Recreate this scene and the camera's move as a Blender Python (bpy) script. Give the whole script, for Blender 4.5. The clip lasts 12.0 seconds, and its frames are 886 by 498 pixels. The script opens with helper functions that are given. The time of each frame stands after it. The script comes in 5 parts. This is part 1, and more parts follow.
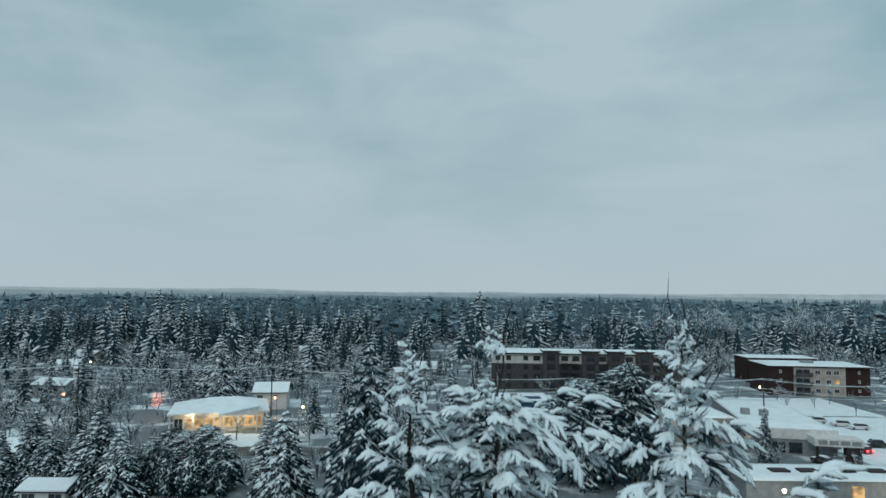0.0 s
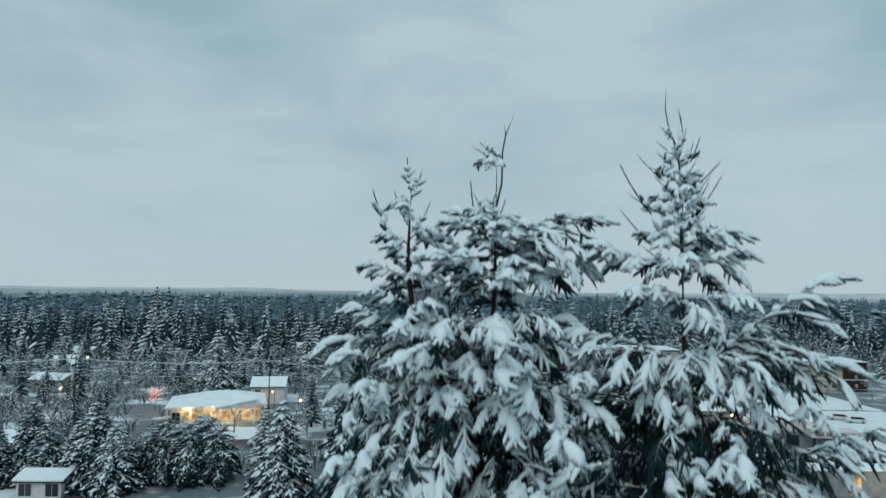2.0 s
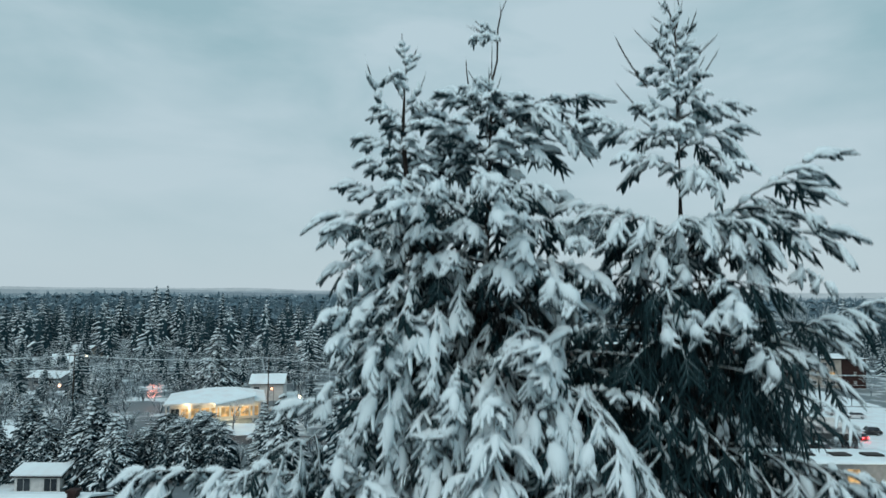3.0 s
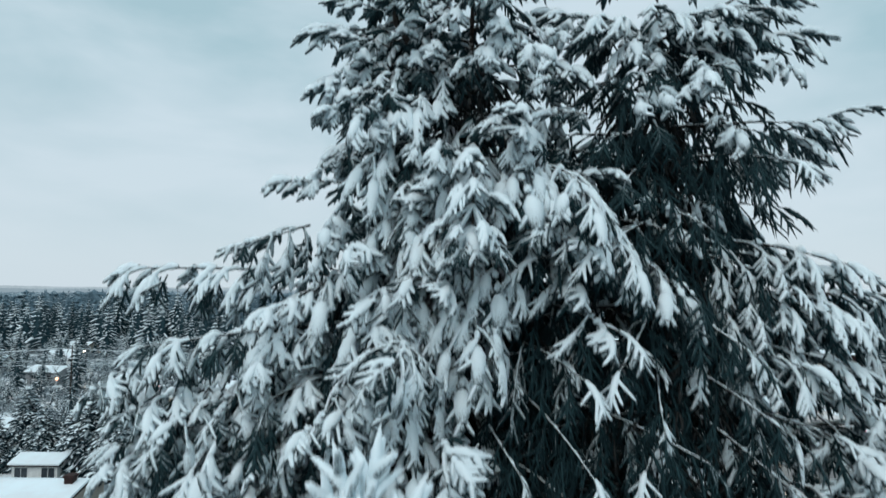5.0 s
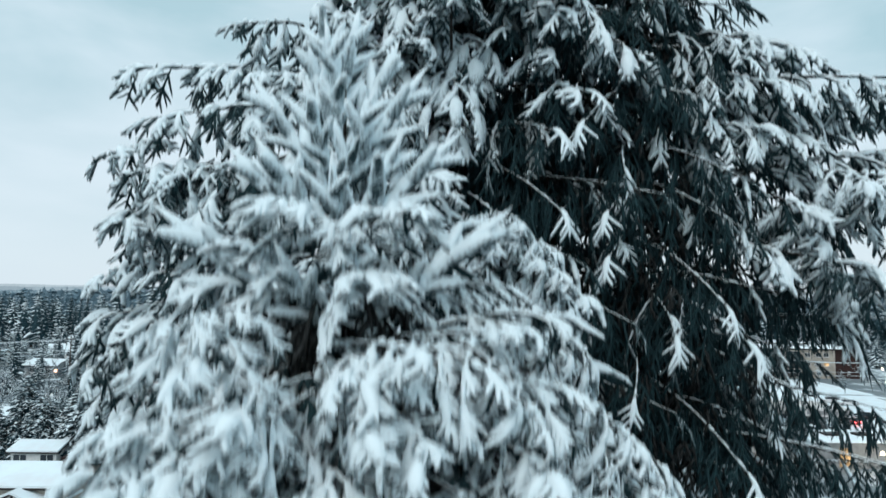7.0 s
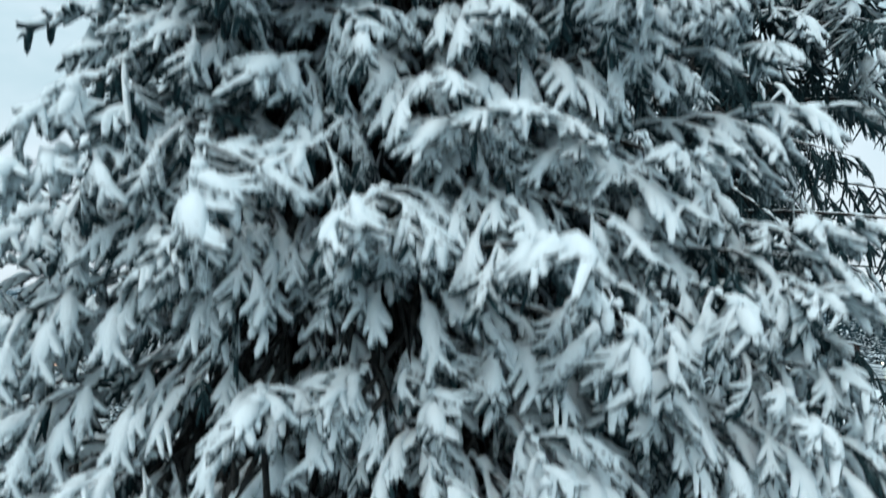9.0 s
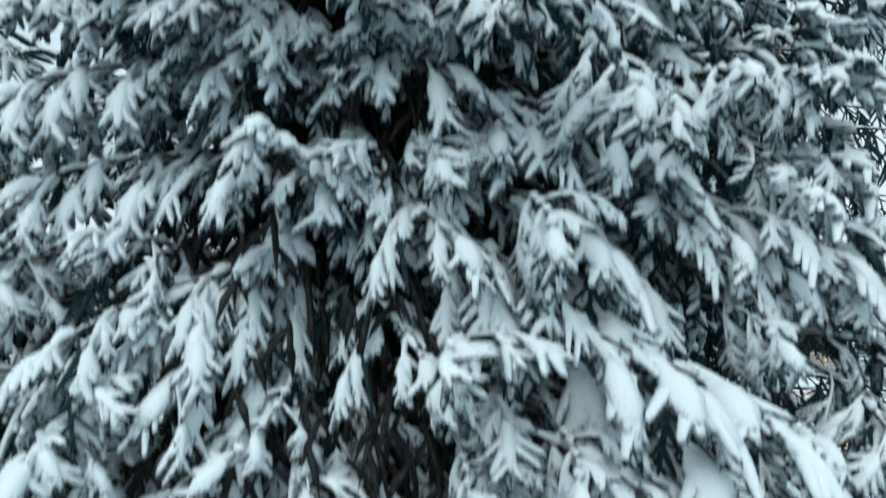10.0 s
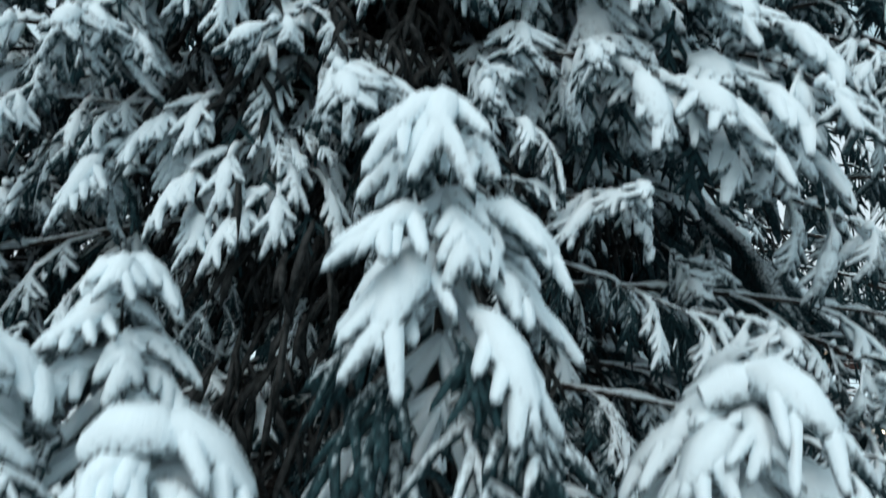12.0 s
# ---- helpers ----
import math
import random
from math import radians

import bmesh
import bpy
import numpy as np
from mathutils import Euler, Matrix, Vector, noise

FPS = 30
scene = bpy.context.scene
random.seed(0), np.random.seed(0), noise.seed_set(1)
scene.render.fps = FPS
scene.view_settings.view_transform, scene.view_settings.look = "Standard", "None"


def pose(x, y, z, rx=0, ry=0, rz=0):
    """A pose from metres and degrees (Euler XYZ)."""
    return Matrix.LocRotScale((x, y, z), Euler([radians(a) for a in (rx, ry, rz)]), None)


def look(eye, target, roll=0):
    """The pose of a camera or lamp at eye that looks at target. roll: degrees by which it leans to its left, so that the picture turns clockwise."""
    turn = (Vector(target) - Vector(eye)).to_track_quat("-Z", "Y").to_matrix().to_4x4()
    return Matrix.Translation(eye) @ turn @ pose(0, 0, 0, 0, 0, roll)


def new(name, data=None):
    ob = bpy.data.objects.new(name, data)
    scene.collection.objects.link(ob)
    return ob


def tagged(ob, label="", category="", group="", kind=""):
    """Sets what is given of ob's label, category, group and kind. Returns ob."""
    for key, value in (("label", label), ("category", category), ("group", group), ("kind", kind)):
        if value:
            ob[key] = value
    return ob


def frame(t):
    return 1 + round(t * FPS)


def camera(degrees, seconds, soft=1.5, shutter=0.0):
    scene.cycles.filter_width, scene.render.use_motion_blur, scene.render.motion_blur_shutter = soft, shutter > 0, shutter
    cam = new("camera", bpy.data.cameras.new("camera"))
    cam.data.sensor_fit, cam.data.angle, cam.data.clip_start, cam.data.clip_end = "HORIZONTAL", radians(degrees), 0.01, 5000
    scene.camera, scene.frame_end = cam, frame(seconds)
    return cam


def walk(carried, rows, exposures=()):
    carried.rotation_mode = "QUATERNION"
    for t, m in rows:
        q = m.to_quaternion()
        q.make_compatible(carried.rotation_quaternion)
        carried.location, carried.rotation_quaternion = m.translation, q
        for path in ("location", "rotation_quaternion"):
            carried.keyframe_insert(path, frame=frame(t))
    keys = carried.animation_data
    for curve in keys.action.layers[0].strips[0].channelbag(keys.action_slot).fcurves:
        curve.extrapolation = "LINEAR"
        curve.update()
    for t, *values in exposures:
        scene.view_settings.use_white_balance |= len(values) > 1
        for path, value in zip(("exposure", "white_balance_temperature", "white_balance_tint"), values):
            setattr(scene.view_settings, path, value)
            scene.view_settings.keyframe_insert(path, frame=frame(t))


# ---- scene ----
cam = camera(70.0, 12.0, soft=1.55, shutter=0.75)
PATH = [
    (0, (0.024, 0.457, 30.855), (0.023, 2.452, 30.996), 0.5),
    (0.5, (0.018, 0.44, 30.576), (0.019, 2.435, 30.717), 0.5),
    (1, (0.022, 0.484, 30.165), (0.025, 2.479, 30.306), 0.5),
    (1.5, (0.024, 0.492, 29.815), (0.029, 2.487, 29.956), 0.5),
    (2, (0.027, 0.526, 29.451), (0.033, 2.521, 29.591), 0.5),
    (2.5, (0.034, 0.56, 29.003), (0.041, 2.555, 29.144), 0.5),
    (3, (0.064, 0.621, 28.517), (0.073, 2.616, 28.658), 0.4),
    (3.2, (0.057, 0.626, 28.364), (0.072, 2.622, 28.497), 0.4),
    (4.8, (0.173, 0.585, 27.186), (0.178, 2.579, 27.343), 0.5),
    (5, (0.177, 0.562, 27.054), (0.191, 2.557, 27.196), 0.5),
    (5.5, (0.222, 0.484, 26.654), (0.238, 2.479, 26.794), 0.5),
    (6, (0.27, 0.374, 26.351), (0.285, 2.369, 26.489), 0.6),
    (6.5, (0.303, 0.277, 25.938), (0.319, 2.272, 26.074), 0.6),
    (6.7, (0.309, 0.286, 25.738), (0.326, 2.281, 25.877), 0.6),
    (8.3, (0.263, 0.402, 24.341), (0.284, 2.397, 24.482), 0.5),
    (8.5, (0.249, 0.468, 24.192), (0.268, 2.462, 24.333), 0.5),
    (9, (0.239, 0.575, 23.874), (0.258, 2.57, 24.015), 0.5),
    (9.5, (0.228, 0.59, 23.595), (0.249, 2.585, 23.737), 0.6),
    (10, (0.226, 0.599, 23.292), (0.247, 2.594, 23.435), 0.6),
    (10.5, (0.224, 0.604, 23.019), (0.245, 2.599, 23.161), 0.5),
    (11, (0.228, 0.593, 22.737), (0.249, 2.588, 22.881), 0.6),
    (11.5, (0.211, 0.582, 22.507), (0.233, 2.577, 22.649), 0.5),
    (12, (0.184, 0.568, 22.283), (0.206, 2.563, 22.426), 0.5),
]
walk(cam, [(t, look(eye, target, roll)) for t, eye, target, roll in PATH], [(0, -0.08, 6450, 8), (1.5, -0.03, 6450, 8), (3.0, 0.12, 6470, 8), (5.0, 0.38, 6620, 13), (6.5, 0.54, 6620, 13), (8.5, 0.66, 6620, 13), (10.0, 0.74, 6700, 13), (11.5, 0.72, 6720, 13), (12.0, 0.62, 6680, 13)])

# ---- light ----
world = bpy.data.worlds.new("winter_sky")
scene.world = world
world.use_nodes = True
wn, wl = world.node_tree.nodes, world.node_tree.links
wn.clear()


def wnode(kind, **inputs):
    n = wn.new(kind)
    for key, value in inputs.items():
        n.inputs[key].default_value = value
    return n


w_out, w_bg = wn.new("ShaderNodeOutputWorld"), wn.new("ShaderNodeBackground")
w_sky = wn.new("ShaderNodeTexSky")
w_sky.sky_type, w_sky.sun_disc = "NISHITA", False
w_sky.sun_elevation, w_sky.sun_rotation = radians(12), radians(200)
w_co, w_sep = wn.new("ShaderNodeTexCoord"), wn.new("ShaderNodeSeparateXYZ")
wl.new(w_co.outputs["Generated"], w_sep.inputs[0])
# overcast layer: stretched cloud bands that thin out upwards
w_map = wn.new("ShaderNodeMapping")
w_map.inputs["Scale"].default_value = (1.0, 1.0, 2.6)
w_map.inputs["Location"].default_value = (0.35, 0.0, 0.2)
wl.new(w_co.outputs["Generated"], w_map.inputs[0])
w_n1 = wnode("ShaderNodeTexNoise", Scale=2.6, Detail=5.0, Roughness=0.5, Distortion=0.25)
wl.new(w_map.outputs[0], w_n1.inputs["Vector"])
w_ramp = wn.new("ShaderNodeValToRGB")
w_ramp.color_ramp.elements[0].position, w_ramp.color_ramp.elements[0].color = 0.39, (0.285, 0.43, 0.485, 1)
w_ramp.color_ramp.elements[1].position, w_ramp.color_ramp.elements[1].color = 0.62, (0.435, 0.55, 0.61, 1)
wl.new(w_n1.outputs["Fac"], w_ramp.inputs[0])
w_low = wnode("ShaderNodeMapRange")
w_low.inputs["From Min"].default_value, w_low.inputs["From Max"].default_value = 0.0, 0.32
w_low.inputs["To Min"].default_value, w_low.inputs["To Max"].default_value = 1.0, 0.0
wl.new(w_sep.outputs["Z"], w_low.inputs["Value"])
w_mix = wn.new("ShaderNodeMix")
w_mix.data_type = "RGBA"
w_mix.inputs[7].default_value = (0.45, 0.545, 0.60, 1)
wl.new(w_low.outputs[0], w_mix.inputs[0])
wl.new(w_ramp.outputs[0], w_mix.inputs[6])
w_add = wn.new("ShaderNodeMix")
w_add.data_type, w_add.blend_type = "RGBA", "ADD"
w_add.inputs[0].default_value = 0.004
wl.new(w_mix.outputs[2], w_add.inputs[6])
wl.new(w_sky.outputs[0], w_add.inputs[7])
wl.new(w_add.outputs[2], w_bg.inputs["Color"])
w_bg.inputs["Strength"].default_value = 1.0
wl.new(w_bg.outputs[0], w_out.inputs[0])

sun_data = bpy.data.lights.new("sun", "SUN")
sun_data.energy, sun_data.angle, sun_data.color = 0.9, radians(50), (1.0, 0.97, 0.94)
new("sun", sun_data).matrix_world = pose(0, 0, 80, 40, 0, -20)


# ---- materials ----
class Mat:
    """A node material with short calls."""

    def __init__(self, name):
        self.m = bpy.data.materials.new(name)
        self.m.use_nodes = True
        self.t = self.m.node_tree
        self.b = self.t.nodes["Principled BSDF"]
        self.co = self.t.nodes.new("ShaderNodeTexCoord")

    def add(self, kind, **inputs):
        n = self.t.nodes.new(kind)
        for key, value in inputs.items():
            n.inputs[key].default_value = value
        return n

    def to(self, a, b):
        self.t.links.new(a, b)

    def noise(self, scale, detail=4.0, space="Object", rough=0.55):
        n = self.add("ShaderNodeTexNoise", Scale=scale, Detail=detail, Roughness=rough)
        self.to(self.co.outputs[space], n.inputs["Vector"])
        return n.outputs["Fac"]

    def math(self, op, a, b, clamp=False):
        n = self.t.nodes.new("ShaderNodeMath")
        n.operation, n.use_clamp = op, clamp
        for i, v in enumerate((a, b)):
            if isinstance(v, (int, float)):
                n.inputs[i].default_value = v
            else:
                self.to(v, n.inputs[i])
        return n.outputs[0]

    def span(self, value, a, b, c=0.0, d=1.0):
        n = self.add("ShaderNodeMapRange")
        n.interpolation_type = "SMOOTHSTEP"
        for i, v in enumerate((a, b, c, d)):
            n.inputs[i + 1].default_value = v
        self.to(value, n.inputs[0])
        return n.outputs[0]

    def mix(self, fac, a, b):
        n = self.t.nodes.new("ShaderNodeMix")
        n.data_type = "RGBA"
        for i, v in ((0, fac), (6, a), (7, b)):
            if isinstance(v, tuple):
                n.inputs[i].default_value = (*v, 1)
            elif isinstance(v, (int, float)):
                n.inputs[i].default_value = v
            else:
                self.to(v, n.inputs[i])
        return n.outputs[2]

    def bump(self, height, strength, distance):
        n = self.add("ShaderNodeBump", Strength=strength, Distance=distance)
        self.to(height, n.inputs["Height"])
        self.to(n.outputs[0], self.b.inputs["Normal"])

    def done(self, color, rough, metal=0.0):
        if isinstance(color, tuple):
            self.b.inputs["Base Color"].default_value = (*color, 1)
        else:
            self.to(color, self.b.inputs["Base Color"])
        if isinstance(rough, (int, float)):
            self.b.inputs["Roughness"].default_value = rough
        else:
            self.to(rough, self.b.inputs["Roughness"])
        self.b.inputs["Metallic"].default_value = metal
        self.b.inputs["Specular IOR Level"].default_value = 0.25
        return self.m


SNOW = (0.77, 0.885, 0.925)


def plain(name, color, rough=0.8, scale=3.0, amount=0.25, bump=0.15, metal=0.0):
    """Painted, stained or mineral surface with two scales of wear."""
    m = Mat(name)
    big, fine = m.noise(scale), m.noise(scale * 14, 3.0)
    low = tuple(c * (1 - amount) for c in color)
    high = tuple(min(1.0, c * (1 + amount)) for c in color)
    c = m.mix(m.span(big, 0.35, 0.65), low, high)
    c = m.mix(m.math("MULTIPLY", fine, 0.3), c, low)
    m.bump(fine, bump, 0.01)
    return m.done(c, rough, metal)


def snow_material(name, scale=1.0, dirt=0.0, dirt_color=(0.22, 0.2, 0.18)):
    m = Mat(name)
    big, fine = m.noise(0.35 * scale, 5.0), m.noise(9.0 * scale, 4.0)
    c = m.mix(m.span(big, 0.35, 0.7), SNOW, (0.72, 0.78, 0.81))
    if dirt:
        c = m.mix(m.math("MULTIPLY", m.span(m.noise(0.09, 8.0), 0.36, 0.50), dirt), c, dirt_color)
    m.bump(fine, 0.35, 0.03)
    return m.done(c, 0.65)


def laden(name, dark, light, lo, hi, grain, patch, lift=1.3, rest=0.5, cap=0.96, rough=0.9):
    """Needles, twigs or bark with snow lying where the surface looks up and where the load is thick."""
    m = Mat(name)
    geo, at = m.t.nodes.new("ShaderNodeNewGeometry"), m.t.nodes.new("ShaderNodeAttribute")
    at.attribute_name = "load"
    sep = m.t.nodes.new("ShaderNodeSeparateXYZ")
    m.to(geo.outputs["Normal"], sep.inputs[0])
    fine, mid = m.noise(grain, 3.0), m.noise(patch, 3.0)
    base = m.mix(m.span(fine, 0.35, 0.65), dark, light)
    v = m.math("ADD", m.math("MULTIPLY", sep.outputs["Z"], 0.8), m.math("MULTIPLY", m.math("SUBTRACT", fine, 0.5), rough))
    v = m.math("ADD", v, m.math("MULTIPLY", m.math("SUBTRACT", mid, 0.5), 1.0))
    v = m.math("ADD", v, m.math("MULTIPLY", m.math("SUBTRACT", m.math("MINIMUM", at.outputs["Fac"], cap), rest), lift))
    c = m.mix(m.span(v, lo, hi), base, SNOW)
    m.bump(fine, 0.6, 0.006)
    return m.done(c, 0.75)


M_SNOW = snow_material("snow")
M_GROUND = snow_material("snowy_ground", dirt=0.85, dirt_color=(0.045, 0.075, 0.09))
M_ROAD = plain("slushy_asphalt", (0.085, 0.085, 0.09), 0.6, 0.25, 0.45)
M_NEEDLE = laden("snowy_needles", (0.003, 0.014, 0.018), (0.018, 0.058, 0.066), -0.22, 0.52, 95.0, 5.0, 2.3, 0.52, 0.72, 1.5)
# near-black dead twigs with little snow, kept dark to deepen the crowns' inner shade
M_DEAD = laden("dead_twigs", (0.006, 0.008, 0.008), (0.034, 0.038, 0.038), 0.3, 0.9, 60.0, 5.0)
M_BARK = laden("conifer_bark", (0.010, 0.008, 0.007), (0.04, 0.032, 0.027), 0.45, 0.8, 45.0, 4.0)
# snowy needles, their darks raised and blued to imitate haze over the suburb
M_FAR = laden("snowy_hazed_conifer", (0.008, 0.030, 0.040), (0.028, 0.072, 0.090), 0.02, 0.85, 4.0, 0.8)
# far woods: aerial haze painted in as a paler, bluer base with less contrast
M_HAZE_WOODS = laden("haze_tinted_woods", (0.065, 0.118, 0.148), (0.125, 0.2, 0.245), 0.2, 1.5, 0.8, 0.25)
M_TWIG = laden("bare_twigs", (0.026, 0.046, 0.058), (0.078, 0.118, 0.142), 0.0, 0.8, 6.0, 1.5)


# ---- meshes ----
class Geo:
    """Gathers faces for one mesh, with a material slot and a snow load for each."""

    def __init__(self):
        self.v, self.f, self.s, self.heap = [], [], [], []

    def tube(self, pts, radii, sides=4, slot=0, load=0.5, lift=0.0, flat=1.0, cap=False):
        n0 = len(self.v)
        k = len(pts)
        for i in range(k):
            a, b = pts[max(i - 1, 0)], pts[min(i + 1, k - 1)]
            tx, ty, tz = b[0] - a[0], b[1] - a[1], b[2] - a[2]
            h = math.hypot(tx, ty)
            n = math.sqrt(h * h + tz * tz) or 1.0
            if h > 1e-4 * n:
                sx, sy = ty / h, -tx / h
                ux, uy, uz = -tx / h * tz / n, -ty / h * tz / n, h / n
            else:
                sx, sy, ux, uy, uz = 1.0, 0.0, 0.0, 1.0, 0.0
            p, r = pts[i], radii[i]
            if i == k - 1 and r < 1e-5:
                self.v.append(tuple(p))
                self.heap.append(load)
                continue
            for j in range(sides):
                w = math.tau * (j + 0.5) / sides
                c, s = math.cos(w) * r * flat, math.sin(w) * r
                up = lift * (r / max(radii)) * max(0.0, math.sin(w))
                self.v.append((p[0] + sx * c + ux * s, p[1] + sy * c + uy * s, p[2] + uz * s + up))
                self.heap.append(load)
        closed = radii[-1] < 1e-5
        rings = k - 1 if closed else k
        for i in range(rings - 1):
            for j in range(sides):
                a, b = n0 + i * sides + j, n0 + i * sides + (j + 1) % sides
                self.f.append((a, a + sides, b + sides, b))
                self.s.append(slot)
        last = n0 + (rings - 1) * sides
        if closed:
            for j in range(sides):
                self.f.append((last + j, last + sides, last + (j + 1) % sides))
                self.s.append(slot)
        else:
            self.f.append(tuple(last + sides - 1 - j for j in range(sides))[::-1])
            self.s.append(slot)
        if cap:
            self.f.append(tuple(n0 + sides - 1 - j for j in range(sides)))
            self.s.append(slot)

    def box(self, x0, x1, y0, y1, z0, z1, slot=0, load=0.5):
        n = len(self.v)
        self.v += [(x, y, z) for z in (z0, z1) for y in (y0, y1) for x in (x0, x1)]
        self.heap += [load] * 8
        self.f += [(n + a, n + b, n + c, n + d) for a, b, c, d in ((0, 2, 3, 1), (4, 5, 7, 6), (0, 1, 5, 4), (2, 6, 7, 3), (0, 4, 6, 2), (1, 3, 7, 5))]
        self.s += [slot] * 6

    def face(self, pts, slot=0, load=0.5):
        n = len(self.v)
        self.v += [tuple(p) for p in pts]
        self.heap += [load] * len(pts)
        self.f.append(tuple(range(n, n + len(pts))))
        self.s.append(slot)

    def prism(self, pts, dx, dy, dz, slot=0):
        """A flat outline pushed along (dx, dy, dz)."""
        far = [(p[0] + dx, p[1] + dy, p[2] + dz) for p in pts]
        self.face(pts[::-1], slot)
        self.face(far, slot)
        k = len(pts)
        for i in range(k):
            self.face((pts[i], pts[(i + 1) % k], far[(i + 1) % k], far[i]), slot)

    def mesh(self, name, mats, smooth=False):
        me = bpy.data.meshes.new(name)
        me.from_pydata(self.v, [], self.f)
        for m in mats:
            me.materials.append(m)
        me.polygons.foreach_set("material_index", self.s)
        me.polygons.foreach_set("use_smooth", [smooth] * len(self.f))
        me.attributes.new("load", "FLOAT", "POINT").data.foreach_set("value", self.heap)
        me.update()
        return me


def part(name, geo, mats, parent=None, label="", smooth=False, at=None):
    """One mesh object, from a Geo or a ready mesh, under a thing or under a part."""
    me = geo.mesh(name, mats if isinstance(mats, (list, tuple)) else [mats], smooth) if isinstance(geo, Geo) else geo
    ob = new(name, me)
    ob.parent = parent
    if at is not None:
        ob.matrix_basis = at
    if label:
        ob["label"] = label
    return ob


def thing(name, label, category, at, group="", kind=""):
    ob = new(name)
    ob.matrix_basis = at
    return tagged(ob, label, category, group, kind)


def arc(start, way, length, droop, n=4, bend=(0, 0, 0)):
    """Points along a twig that sets out along way and sinks by droop times its length."""
    out = []
    for i in range(n):
        u = i / (n - 1)
        out.append(tuple(start[j] + way[j] * length * u + bend[j] * length * u * u - (droop * length * u * u if j == 2 else 0) for j in range(3)))
    return out


def unit(v):
    n = math.sqrt(v[0] ** 2 + v[1] ** 2 + v[2] ** 2) or 1.0
    return (v[0] / n, v[1] / n, v[2] / n)


# ---- conifer boughs: local x runs outwards, z is up ----
def finger_tube(g, p, way, ln, dr, r, ld, sides):
    """One needled twig with a blunt end and snow along its back."""
    us = (0.0, 0.4, 0.84, 1.0) if sides > 3 else (0.0, 0.82, 1.0)
    pts = [tuple(p[j] + way[j] * ln * u - (dr * ln * u * u if j == 2 else 0) for j in range(3)) for u in us]
    g.tube(pts, (r * 1.4, r * 1.15, r * 0.75, 0.0) if sides > 3 else (r * 1.35, r * 0.8, 0.0), sides if sides > 3 else 4, 0, ld, 0.7 * r * min(ld, 1.0))


def hand(g, rng, p, way, size, dr, r, ld, sides, pairs=0, caps=1.0):
    """A drooping spray: an axis, close-set fingers that bend down, and a web of snow over its back."""
    axis = arc(p, way, size, dr, 5)
    pairs = pairs or rng.choice((2, 3, 3))
    g.tube(axis, (r * 0.6, r * 0.9, r, r * 0.95, 0.0), max(sides, 4), 0, ld, 0.8 * r * min(ld, 1.0))
    wide = rng.uniform(0.85, 1.2)
    for q in range(pairs):
        u = 0.14 + 0.66 * (q + rng.uniform(0.2, 0.6)) / pairs
        iu = min(int(u * 4), 3)
        b0, b1 = axis[iu], axis[iu + 1]
        t = unit(tuple(b1[j] - b0[j] for j in range(3)))
        h = math.hypot(t[0], t[1])
        fx, fy = (t[1] / h, -t[0] / h) if h > 0.15 else (way[1], -way[0])
        for sd in (-1, 1):
            if rng.random() < 0.06:
                continue
            uu = min(u + sd * 0.04, 0.95) * 4 - iu
            fp = tuple(b0[j] + (b1[j] - b0[j]) * uu for j in range(3))
            fa = radians(rng.uniform(40, 75) - 20 * u)
            fd = unit((t[0] * math.cos(fa) + sd * fx * math.sin(fa), t[1] * math.cos(fa) + sd * fy * math.sin(fa), t[2] * math.cos(fa) + rng.uniform(-0.25, 0.1)))
            finger_tube(g, fp, fd, size * wide * (0.66 - 0.28 * u) * rng.uniform(0.7, 1.2), 0.2 + dr * rng.uniform(0.1, 0.6), r * rng.uniform(0.85, 1.15), ld * rng.uniform(0.75, 1.1), sides)
    if caps and ld > 0.5 and rng.random() < ld * 1.1 - 0.1:
        w = caps * size * wide * rng.uniform(0.15, 0.22) * min(ld, 1.1)
        k = 1.5
        e = tuple(axis[3][j] + (axis[4][j] - axis[3][j]) * rng.uniform(0.1, 0.5) for j in range(3))
        g.tube([(q[0], q[1], q[2] + 0.6 * r) for q in (axis[0], axis[1], axis[2], axis[3], e)], (w * 0.45 / k, w * rng.uniform(0.85, 1.05) / k, w * rng.uniform(0.85, 1.1) / k, w * rng.uniform(0.5, 0.7) / k, 0.0), 6, 0, 1.0, w * 0.22, k, True)


